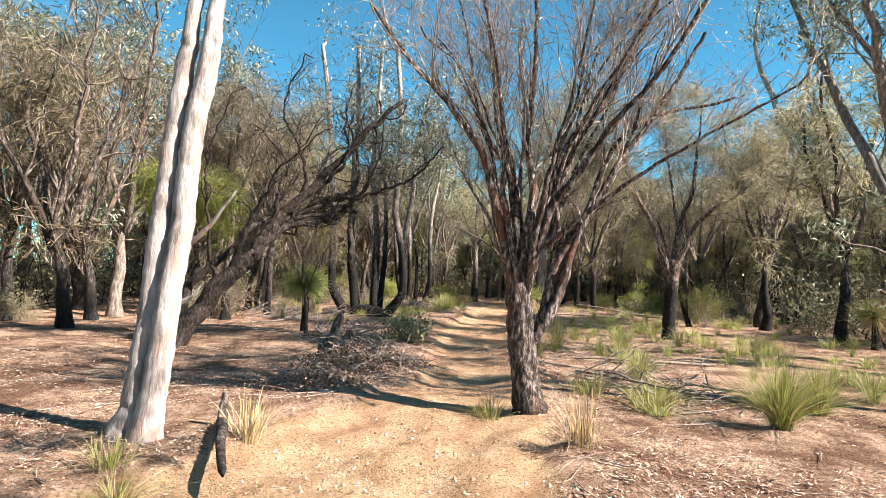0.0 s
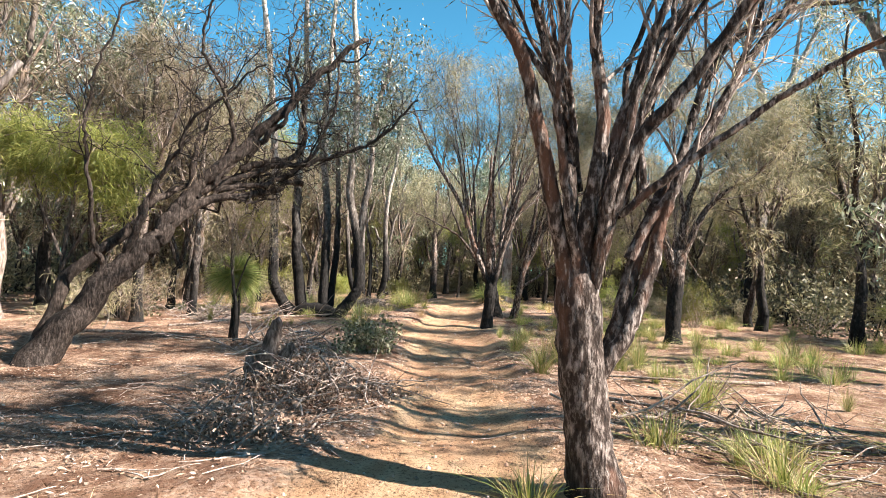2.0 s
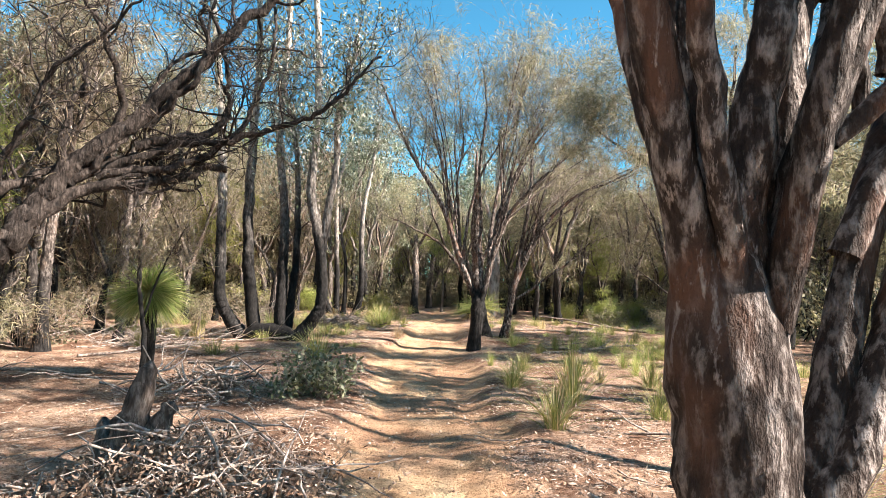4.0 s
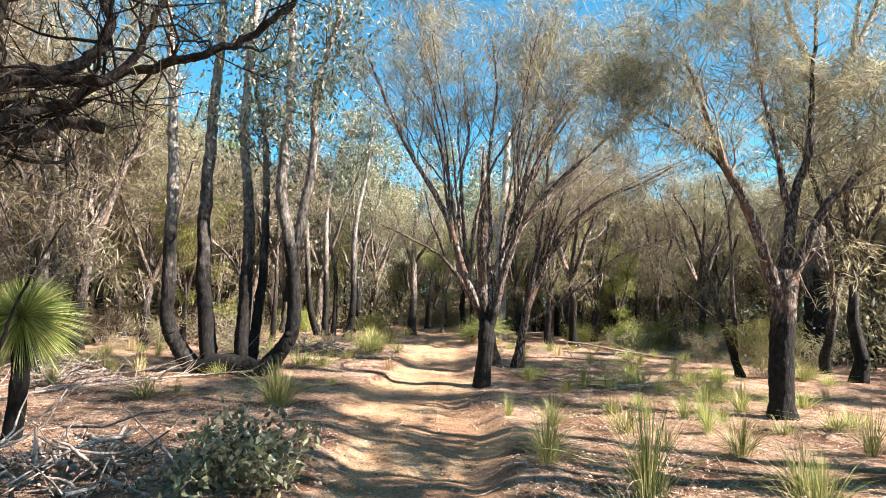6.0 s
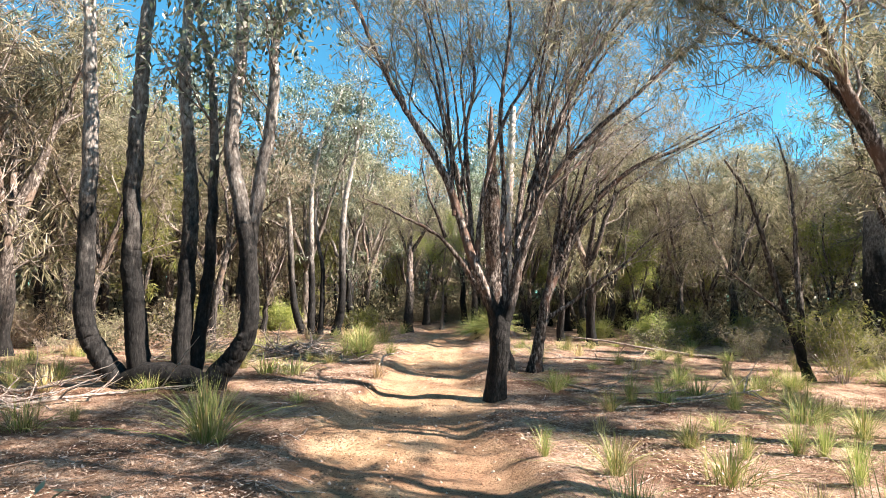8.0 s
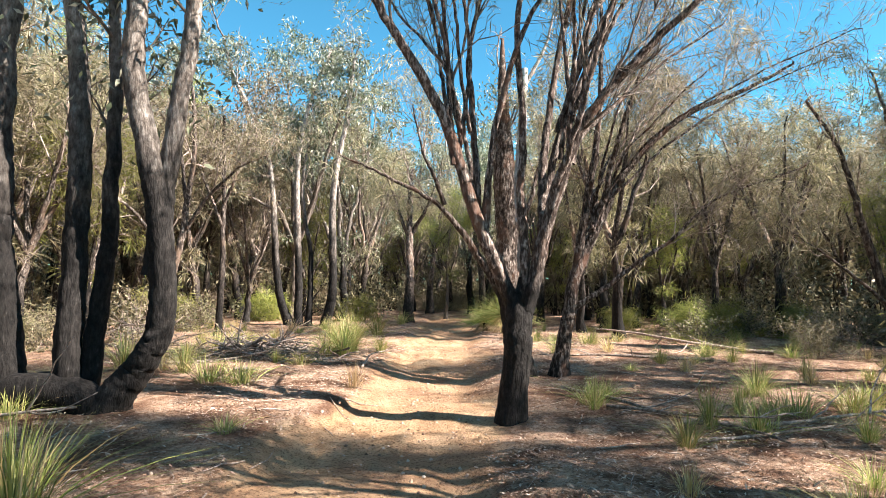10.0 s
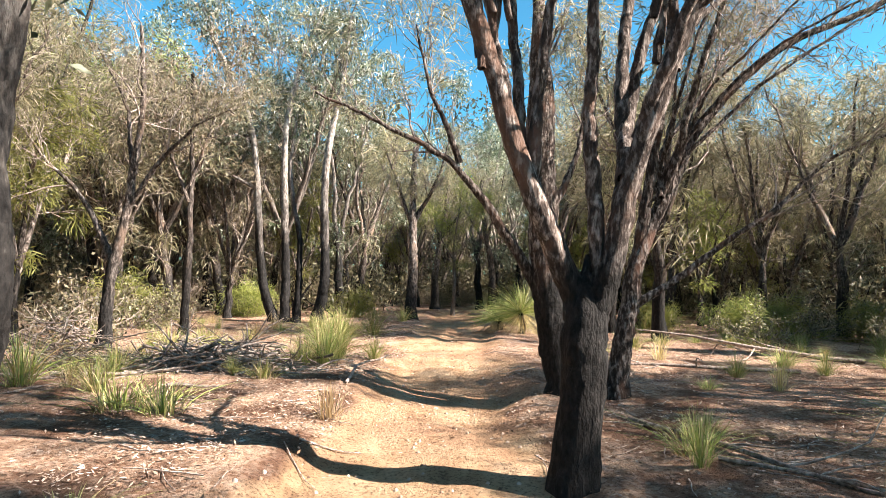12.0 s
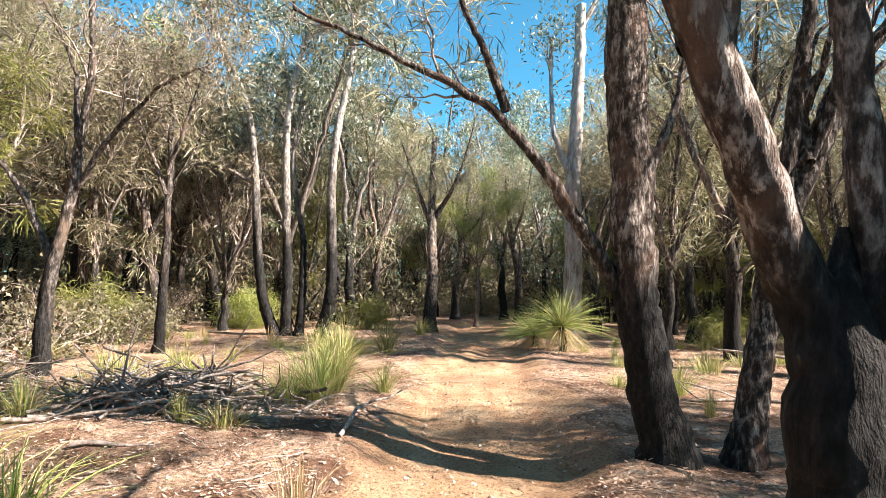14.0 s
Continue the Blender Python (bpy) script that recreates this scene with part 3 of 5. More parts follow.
# the dark tree that leans over towards the track
tree(at_ground(-5.648, 11.52), [
    ("trunk", 0.22, 0.04, [(0, 0, 0), (0.58, 0.33, 1.11), (1.18, 0.67, 1.88), (1.63, 1.0, 2.53), (2.3, 1.33, 3.23), (3.25, 1.67, 4.46), (4.0, 2.0, 5.4)]),
    ("limb", 0.13, 0.025, [(-0.25, 0.1, 0.0), (0.2, 0.5, 1.2), (0.9, 0.8, 2.0), (1.5, 1.2, 2.5), (2.6, 1.8, 2.75)]),
    ("limb", 0.07, 0.012, [(1.55, 0.9, 2.4), (1.6, 1.0, 3.19), (1.61, 1.1, 3.89), (0.87, 1.3, 4.64)]),
    ("limb", 0.06, 0.012, [(2.3, 1.33, 3.2), (2.85, 1.4, 3.88), (2.68, 1.6, 4.79), (2.91, 2.0, 5.84)]),
    ("limb", 0.085, 0.05, [(1.2, 0.7, 1.9), (1.9, 1.1, 2.44), (2.6, 1.6, 2.65), (3.05, 1.9, 2.87)]),
    ("limb", 0.075, 0.015, [(1.65, 1.0, 2.5), (2.6, 1.5, 3.1), (3.5, 1.8, 3.3), (4.3, 1.9, 3.75), (4.9, 2.0, 4.4)]),
    ("limb", 0.07, 0.02, [(2.2, 1.3, 3.0), (2.85, 1.7, 3.3), (2.95, 1.8, 4.0), (2.6, 1.9, 5.0)]),
    ("limb", 0.06, 0.015, [(1.9, 1.1, 2.6), (2.7, 1.6, 2.95), (3.3, 2.0, 3.5), (3.6, 2.1, 4.3), (3.4, 2.2, 5.3)]),
    ("limb", 0.06, 0.012, [(1.65, 1.0, 2.5), (2.1, 1.2, 3.03), (2.5, 1.6, 4.02), (3.9, 2.3, 4.48)]),
    ("limb", 0.05, 0.012, [(0.6, 0.4, 1.2), (0.9, 0.0, 2.3), (1.0, -0.3, 3.6), (1.5, -0.5, 4.9)]),
    ("limb", 0.07, 0.012, [(0.9, 0.5, 1.5), (1.3, 0.4, 2.6), (1.9, 0.3, 3.5), (2.9, 0.2, 4.3)]),
    ("limb", 0.06, 0.012, [(2.0, 1.2, 2.9), (2.2, 0.9, 3.8), (1.9, 0.7, 4.7), (2.4, 0.5, 5.8)]),
], BARK_DARK, 13, twig=BARK_DARK, subs=(14, 1.35), minor=4, leaf=(BROWN_LEAF, "needle", 8, 0.7, 0.12), first=0.3, splay=0.9, crook=1.7,
    label="dark crooked tree with bare twisted branches leaning towards the track")

# the ring of sooty stems on one rootstock
tree(at_ground(-3.98, 20.57, 0.03, 0, 0.96), [
    ("trunk", 0.18, 0.07, [(-0.68, 0, 0), (-1.06, 0, 0.5), (-1.27, 0, 1.1), (-1.32, 0, 2.62), (-1.35, 0, 4.39), (-1.46, 0, 5.48), (-1.7, 0, 7.83), (-2.01, 0, 9.88)]),
    ("trunk", 0.18, 0.07, [(-0.43, 0, 0), (-0.67, 0, 1.59), (-0.73, 0, 2.64), (-0.75, 0, 4.42), (-0.7, 0, 6.26), (-0.68, 0.1, 7.9), (-0.75, 0.1, 9.85)]),
    ("trunk", 0.15, 0.06, [(0.2, 0, 0), (0.14, 0, 1.85), (0.16, 0, 3.25), (0.02, 0, 4.78), (-0.02, 0, 6.23), (0.1, 0, 7.84), (0.18, -0.1, 9.86)]),
    ("trunk", 0.18, 0.07, [(0.58, 0, 0), (0.98, 0, 0.5), (1.18, 0, 1.15), (1.08, -0.1, 2.56), (0.88, -0.15, 3.83), (0.97, -0.2, 5.6), (0.87, -0.25, 7.77), (0.72, -0.3, 9.74)]),
    ("limb", 0.14, 0.05, [(1.1, -0.05, 1.5), (1.28, -0.07, 3.4), (1.45, -0.15, 4.79), (1.43, -0.22, 5.96), (1.89, -0.3, 7.77)]),
    ("limb", 0.13, 0.04, [(0.36, 0.1, 0.2), (0.5, 0.15, 1.6), (0.52, 0.15, 3.02), (0.44, 0.15, 4.83), (0.18, 0.15, 5.95), (-0.26, 0.2, 7.6)]),
    ("root_burl", 0.24, 0.20, [(-0.66, 0.0, 0.05), (-0.3, -0.1, 0.2), (0.2, -0.1, 0.2), (0.58, 0.0, 0.03)]),
], BARK_STEM, 14, twig=BARK_PALE, subs=(16, 1.6), minor=5, leaf=(EUCALYPT, "leaf", 14, 1.2, 0.5), first=0.3,
    label="ring of sooty black stems with pale tops on one rootstock")

# the fanning sheoak at the bend: a forked trunk, from whose two arms the fan of limbs rises
tree(at_ground(0.93, 21.2, 0.02, 0, 1.07), [
    ("trunk", 0.138, 0.155, [(-0.01, 0, 0), (0.05, 0, 0.65), (0.06, 0, 1.05), (0.07, 0, 1.55)]),
    ("limb", 0.118, 0.02, [(0.05, 0, 0.95), (-0.05, 0, 1.35), (-0.36, -0.1, 2.02), (-0.68, -0.2, 3.0), (-1.17, -0.3, 3.89), (-1.55, -0.4, 4.47), (-1.94, -0.5, 5.28), (-2.32, -0.6, 6.15)]),
    ("limb", 0.12, 0.015, [(0.07, -0.01, 0.95), (0.17, -0.05, 1.4), (0.32, -0.12, 2.2), (0.62, -0.28, 3.1), (1.3, -0.48, 3.94), (2.04, -0.64, 4.57), (2.78, -0.8, 5.18)]),
    ("limb", 0.05, 0.015, [(-0.4, -0.1, 2.05), (-0.38, 0.0, 2.8), (-0.47, 0.2, 3.98), (-0.31, 0.3, 4.85), (-0.4, 0.4, 5.75), (-0.5, 0.5, 6.85)]),
    ("limb", 0.066, 0.02, [(0.15, -0.03, 1.35), (0.06, -0.04, 2.34), (0.07, -0.08, 3.11), (-0.02, -0.12, 4.28), (0.08, -0.16, 5.47), (0.03, -0.2, 6.67)]),
    ("limb", 0.07, 0.015, [(0.24, -0.06, 1.75), (0.38, 0.16, 2.5), (0.6, 0.32, 3.37), (1.29, 0.48, 5.11), (1.84, 0.64, 5.89), (2.42, 0.8, 6.89)]),
    ("limb", 0.055, 0.012, [(-0.32, -0.09, 1.95), (-0.26, -0.12, 2.86), (0.0, -0.25, 4.0), (0.45, -0.38, 4.89), (0.76, -0.5, 5.9)]),
    ("limb", 0.075, 0.015, [(0.3, -0.1, 2.05), (0.36, 0.2, 2.86), (0.54, 0.5, 4.08), (1.0, 0.75, 5.94), (1.23, 1.0, 7.18)]),
    ("limb", 0.05, 0.01, [(0.42, -0.16, 2.5), (0.9, 0.4, 3.3), (1.8, 0.9, 4.2), (2.9, 1.2, 5.0)]),
    ("limb", 0.05, 0.01, [(-0.44, -0.12, 2.2), (-0.5, 0.4, 3.0), (-0.8, 0.8, 4.2), (-1.3, 1.1, 6.0)]),
    ("limb", 0.055, 0.01, [(0.36, -0.13, 2.3), (0.6, -0.5, 3.1), (0.9, -0.8, 4.3), (1.5, -1.0, 5.6)]),
] + fan_limbs(71, 6, (-0.6, -0.17, 2.7), 0.036, 2.3, 4.0, 7.4, (80, 280)) + fan_limbs(74, 8, (0.5, -0.2, 2.75), 0.038, 3.0, 3.6, 7.4, (-90, 90)),
    BARK_BURNT, 15, twig=TWIG_WOOD, subs=(11, 1.6), minor=5, leaf=(NEEDLE, "needle", 18, 0.95, 0.17), leaf_from=4.4, splay=0.42, up=0.15, clear=2.6,
    label="fan-shaped sheoak with a charred black foot beside the track")

# the sheoak with long boughs out to the open side
tree(at_ground(1.97, 24.13), [
    ("trunk", 0.14, 0.02, [(0, 0, 0), (0.15, 0.04, 0.88), (0.32, 0.09, 1.69), (0.74, 0.13, 2.68), (1.16, 0.17, 3.44), (2.09, 0.21, 4.39), (3.2, 0.26, 4.93), (4.07, 0.3, 5.39)]),
    ("limb", 0.06, 0.012, [(0.18, 0.03, 1.05), (0.91, -0.1, 1.59), (1.74, -0.2, 2.25), (2.47, -0.3, 2.95), (3.88, -0.4, 3.5)]),
    ("limb", 0.09, 0.02, [(0.26, 0.05, 1.45), (0.66, 0.13, 3.93), (0.78, 0.27, 5.7), (0.82, 0.4, 7.11)]),
    ("limb", 0.07, 0.015, [(0.66, 0.1, 2.5), (0.89, -0.17, 3.68), (1.24, -0.33, 4.92), (1.65, -0.5, 5.97)]),
] + fan_limbs(75, 7, (0.55, 0.1, 2.2), 0.045, 4.4, 3.3, 6.2, (-60, 60)), BARK_GREY, 16, subs=(10, 1.4), minor=4, splay=0.5, leaf=(NEEDLE, "needle", 16, 0.9, 0.2),
    label="grey sheoak with long thin boughs spreading sideways")

# the dark sheoak with a bough across the track
tree(at_ground(1.385, 24.14), [
    ("trunk", 0.185, 0.16, [(0, 0, 0), (-0.13, 0, 0.72), (-0.22, 0, 1.39), (-0.26, 0, 2.31), (-0.33, 0, 3.25), (-0.35, 0, 4.12), (-0.4, 0, 5.6)]),
    ("limb", 0.09, 0.012, [(-0.2, 0, 1.0), (-0.59, -0.05, 1.74), (-0.91, -0.1, 2.28), (-1.33, -0.15, 2.77), (-1.83, -0.2, 3.07), (-2.42, -0.25, 3.33), (-3.02, -0.3, 3.59)]),
    ("limb", 0.05, 0.012, [(-1.3, -0.15, 2.74), (-1.52, -0.17, 3.27), (-1.71, -0.2, 3.67), (-1.85, -0.2, 4.4)]),
    ("limb", 0.07, 0.015, [(-0.26, 0, 2.1), (0.05, 0.13, 2.67), (0.29, 0.27, 3.45), (0.54, 0.4, 4.6)]),
], BARK_BURNT, 17, subs=(12, 1.2), minor=4, leaf=(NEEDLE, "needle", 18, 0.9, 0.22), first=0.45, clear=2.2,
    label="dark sheoak with one bough arching across the track")

# the open-ground sheoak
tree(at_ground(5.2, 17.92), [
    ("trunk", 0.17, 0.18, [(0, 0, 0), (-0.03, 0, 0.98), (0.04, 0, 2.0), (0.06, 0, 2.5)]),
    ("limb", 0.12, 0.02, [(-0.02, 0, 1.75), (-0.45, -0.07, 3.01), (-0.9, -0.15, 3.85), (-1.27, -0.22, 4.7), (-1.64, -0.3, 5.55)]),
    ("limb", 0.12, 0.02, [(0.04, 0, 1.8), (0.23, 0.07, 3.05), (0.56, 0.15, 4.06), (0.73, 0.22, 5.19), (0.86, 0.3, 6.65)]),
    ("limb", 0.11, 0.02, [(0.08, 0, 1.8), (0.47, -0.1, 2.86), (0.93, -0.2, 3.55), (1.73, -0.3, 4.15), (2.52, -0.4, 5.0)]),
    ("limb", 0.06, 0.012, [(-0.4, -0.05, 2.85), (-0.96, 0.1, 4.0), (-1.63, 0.2, 4.47), (-2.23, 0.3, 4.95)]),
    ("limb", 0.07, 0.015, [(0.22, 0.06, 3.0), (0.05, 0.17, 4.23), (-0.11, 0.33, 5.49), (-0.1, 0.5, 6.73)]),
], BARK_BURNT, 18, subs=(16, 1.4), minor=5, leaf=(NEEDLE, "needle_tuft", 50, 0.85, 0.32), leaf_from=3.7,
    label="spreading sheoak with a black trunk on open ground")

tree(at_ground(7.35, 23.6), [
    ("trunk", 0.10, 0.02, [(0, 0, 0), (-0.34, 0, 1.08), (-0.73, 0, 2.45), (-1.02, 0, 3.52), (-1.54, 0, 4.5)]),
    ("limb", 0.08, 0.015, [(-0.13, 0, 0.45), (-0.14, 0.1, 2.47), (-0.14, 0.2, 3.9), (-0.38, 0.3, 5.04)]),
    ("limb", 0.04, 0.01, [(-0.44, 0, 1.29), (-1.32, -0.1, 2.01), (-2.2, -0.2, 2.52)]),
], BARK_WOOD, 19, subs=(12, 1.2), minor=4, leaf=(NEEDLE, "needle", 12, 0.9, 0.4),
    label="small slanting sheoak with two grey stems")

# eucalypts beyond the bend
tree(at_ground(-4.69, 34.8), [
    ("trunk", 0.17, 0.03, [(-0.62, 0, 0), (-1.04, 0, 1.28), (-1.33, 0, 4.08), (-1.68, 0, 6.26), (-2.7, 0, 8.29), (-3.27, 0, 9.66)]),
    ("trunk", 0.15, 0.04, [(-0.33, 0, 0), (-0.45, 0, 2.94), (-0.56, 0, 5.61), (-0.15, 0, 8.0), (0.46, 0, 9.73)]),
    ("trunk", 0.12, 0.03, [(0, 0, 0), (-0.03, 0.1, 2.13), (-0.41, 0.2, 4.64), (-0.2, 0.3, 7.0)]),
    ("trunk", 0.18, 0.05, [(0.62, 0, 0), (0.89, 0, 1.65), (0.84, 0, 4.8), (1.22, 0, 7.17), (1.48, 0, 9.4)]),
    ("limb", 0.07, 0.015, [(-1.3, 0, 4.0), (-2.35, 0, 4.56), (-2.96, 0, 5.05)]),
], BARK_STEM, 20, twig=BARK_PALE, subs=(26, 1.7), minor=5, leaf=(EUCALYPT, "leaf_tuft", 30, 1.0, 0.3), first=0.22,
    label="group of slender eucalypt stems with grey-green leaves on one rootstock")
tree(at_ground(2.6, 36.0), [
    ("trunk", 0.29, 0.14, [(0, 0, 0), (0.02, 0, 3), (0.05, 0.1, 6), (0.2, 0.1, 9.5)]),
    ("limb", 0.13, 0.04, [(-0.1, 0, 4.6), (-0.6, 0.1, 6.0), (-0.7, 0.2, 8.6)]),
    ("limb", 0.1, 0.03, [(0.2, 0.1, 8.8), (1.0, 0.2, 10.5), (1.4, 0.1, 12.5)]),
], BARK_GUM, 21, twig=BARK_PALE, subs=(6, 1.8), minor=4, leaf=(EUCALYPT, "leaf", 12, 1.3, 0.6), first=0.6,
    label="tall straight white gum tree behind the grass trees")
tree(at_ground(11.9, 28.0), [
    ("trunk", 0.42, 0.22, [(0, 0, 0), (0, 0, 3.5), (0.3, 0, 7), (0.6, 0, 9)]),
    ("limb", 0.20, 0.05, [(0.5, 0, 8.2), (0.1, 0.2, 10), (-0.6, 0.2, 12), (-0.4, 0.4, 14.5)]),
    ("limb", 0.20, 0.05, [(0.6, 0, 8.4), (1.4, 0, 10), (2.4, 0.2, 11.8), (3.6, 0.2, 14.5)]),
    ("limb", 0.12, 0.03, [(1.4, 0, 10), (1.5, -0.3, 12), (1.9, -0.3, 14.5)]),
], BARK_STEM, 22, twig=BARK_PALE, subs=(10, 2.2), minor=4, leaf=(EUCALYPT, "leaf", 14, 1.4, 0.5), first=0.5,
    label="large old gum tree with a dark trunk and pale forked boughs")
tree(at_ground(-0.04, 41.0), [
    ("trunk", 0.085, 0.06, [(0, 0, 0), (0.04, 0, 1.2), (0.0, 0, 2.5)]),
    ("limb", 0.05, 0.012, [(0, 0, 2.3), (-0.5, 0, 3.1), (-1.1, 0.1, 4.2)]),
    ("limb", 0.05, 0.012, [(0, 0, 2.3), (0.1, 0.1, 3.6), (0.3, 0.2, 5.4)]),
    ("limb", 0.04, 0.012, [(0.0, 0, 2.4), (0.6, 0, 3.2), (1.1, 0, 4.6)]),
], BARK_PALE, 23, subs=(14, 1.1), minor=4, leaf=(NEEDLE_BRIGHT, "needle_tuft", 34, 0.75, 0.34),
    label="slim pale sapling with yellow-green foliage at the end of the track")
for x, y, r, lean, seed in ((-1.45, 37.5, 0.22, 0.1, 31), (-0.9, 45, 0.2, 0.5, 32), (1.7, 44, 0.2, -0.5, 33), (-5.98, 30.2, 0.10, -0.1, 34), (-7.05, 19.4, 0.11, 0.1, 35), (-7.65, 17.7, 0.14, 0.1, 36)):
    tree(at_ground(x, y), [
        ("trunk", r, r * 0.4, [(0, 0, 0), (0.05, 0, 1.8), (lean * 0.5, 0.1, 3.6), (lean, 0.1, 6.0)]),
        ("limb", r * 0.5, 0.015, [(lean * 0.4, 0.08, 3.0), (lean - 0.6, 0.2, 4.4), (lean - 1.2, 0.1, 6.0)]),
        ("limb", r * 0.5, 0.015, [(lean * 0.5, 0.08, 3.4), (lean + 0.7, -0.2, 4.8), (lean + 1.1, 0.1, 6.6)]),
    ], BARK_WOOD, seed, subs=(14, 1.3), minor=4, leaf=(BROWN_LEAF if seed in (34, 36) else NEEDLE, "leaf" if seed == 34 else "needle", 14, 1.1, 0.5), first=0.15,
        label="dark straight tree trunk with thin brushy branches", group="dark trunks near the track")
tree(at_ground(-5.95, 12.3), [
    ("trunk", 0.05, 0.02, [(0, 0, 0), (0.05, 0, 1.2), (0.2, 0, 2.4), (0.3, 0, 3.3)]),
    ("limb", 0.03, 0.01, [(0.05, 0, 1.3), (0.5, 0.1, 2.3), (0.7, 0.1, 3.0)]),
    ("limb", 0.03, 0.01, [(0.05, 0, 1.5), (-0.3, -0.1, 2.4), (-0.5, -0.1, 3.2)]),
], BARK_WOOD, 43, subs=(16, 0.8), minor=4, leaf=(NEEDLE_BRIGHT, "needle", 26, 0.9, 0.7), label="young sheoak with bright yellow-green feathery foliage")
tree(at_ground(-5.9, 27.0), [
    ("trunk", 0.12, 0.03, [(0, 0, 0), (0.1, 0, 1.3), (0.35, 0, 2.6), (0.5, 0, 4.2), (0.4, 0, 5.6)]),
    ("limb", 0.07, 0.012, [(0.12, 0, 1.4), (-0.5, 0.1, 2.5), (-1.3, 0.1, 3.3), (-2.0, 0.0, 4.2)]),
    ("limb", 0.06, 0.012, [(0.3, 0, 2.4), (0.9, -0.1, 3.2), (1.5, -0.2, 3.7), (2.2, -0.3, 4.0)]),
    ("limb", 0.06, 0.012, [(0.4, 0, 3.0), (0.1, 0.2, 4.2), (-0.6, 0.3, 5.4)]),
], BARK_WOOD, 42, subs=(16, 1.3), minor=4, leaf=(NEEDLE, "needle", 12, 0.9, 0.4), first=0.3, label="pale leaning tree with a dense crown of brown twigs")
tree(at_ground(-3.97, 14.4), [
    ("trunk", 0.045, 0.02, [(0, 0, 0), (-0.02, 0, 0.6), (-0.1, 0, 1.3), (-0.2, 0.1, 2.2)]),
    ("limb", 0.02, 0.008, [(-0.05, 0, 0.9), (0.2, 0, 1.6), (0.5, 0, 2.2)]),
], BARK_WOOD, 41, subs=(14, 0.7), minor=4, leaf=(BROWN_LEAF, "needle", 10, 0.6, 0.4), label="thin half-dead sapling with brown foliage")


# the wood all around: a few kinds of trees, set out many times
def wild_tree(seed, height, r, leaf, bark, stems, label):
    rng = np.random.RandomState(seed)
    limbs = []
    fork = height * rng.uniform(0.22, 0.4)
    bend = rng.normal(0, 0.25, 2)
    limbs.append(("trunk", r, r * 0.75, [(0, 0, 0), (bend[0] * 0.4, bend[1] * 0.4, fork * 0.5), (bend[0], bend[1], fork)]))
    for k in range(stems):
        a = 2 * math.pi * (k + rng.uniform(0, 0.6)) / stems
        out = height * rng.uniform(0.12, 0.32)
        c, s = math.cos(a), math.sin(a)
        top = height * rng.uniform(0.75, 1.0)
        limbs.append(("limb", r * 0.62, 0.02, [(bend[0], bend[1], fork * 0.92), (bend[0] + c * out * 0.4, bend[1] + s * out * 0.4, fork + (top - fork) * 0.35),
                                               (bend[0] + c * out * 0.75 + rng.normal(0, 0.15), bend[1] + s * out * 0.75, fork + (top - fork) * 0.7), (bend[0] + c * out, bend[1] + s * out, top)]))
    return tree(pose(0, 0, 0), limbs, bark, seed, twig=TWIG_WOOD, subs=(11, height * 0.19), minor=4, leaf=leaf, fine=False, first=0.2, label=label, group="woodland trees")


KINDS = [
    (wild_tree(101, 6.5, 0.13, (NEEDLE, "needle", 44, 1.0, 0.3), BARK_WOOD, 5, "woodland sheoak with a dark trunk and olive needle foliage"), 5),
    (wild_tree(102, 8.0, 0.16, (NEEDLE, "needle", 44, 1.15, 0.3), BARK_WOOD, 5, "woodland sheoak with a dark trunk and olive needle foliage"), 5),
    (wild_tree(103, 5.0, 0.10, (NEEDLE_BRIGHT, "needle", 34, 0.9, 0.36), BARK_WOOD, 4, "young sheoak with bright yellow-green foliage"), 2),
    (wild_tree(104, 11.5, 0.19, (EUCALYPT, "leaf", 46, 1.1, 0.42), BARK_STEM, 4, "tall eucalypt with a sooty trunk and grey-green leaves"), 4),
    (wild_tree(105, 6.0, 0.12, (BROWN_LEAF, "needle", 24, 0.85, 0.2), BARK_WOOD, 5, "half-bare woodland tree with brown twiggy branches"), 4),
    (wild_tree(106, 14.0, 0.22, (EUCALYPT, "leaf", 44, 1.2, 0.36), BARK_PALE, 4, "tall pale-barked eucalypt with a leafy open crown"), 2),
]
NEAR = [(1.09, 7.63), (-2.47, 5.65), (-5.65, 11.5), (-3.98, 20.6), (0.93, 21.2), (1.97, 24.1), (1.39, 24.1), (5.2, 17.9), (7.35, 23.6), (-4.69, 34.8), (2.6, 36), (11.9, 28),
        (-0.04, 41), (-1.45, 37.5), (-5.98, 30.2), (-7.05, 19.4), (-7.65, 17.7), (-3.97, 14.4), (-2.1, 14.0), (-4.2, 15.2)]


def open_ground(x, y):
    """Where no woodland tree may stand: the track and the clearings along it."""
    c = float(np.interp(y, TRACK_Y, TRACK_X))
    if y < 46 and abs(x - c) < 3.4:
        return True
    if -6 < y < 21 and -5.5 < x < 6.5:
        return True
    if 21 <= y < 30 and 0 < x < 8.0:
        return True
    if 12 < y < 24 and 3 < x < 9.5:
        return True
    if 20 <= y < 33 and -7.5 < x < 0 or 33 <= y < 37.5 and -7.0 < x < 0:
        return True
    return 9 < y < 21 and -7.5 < x < -3


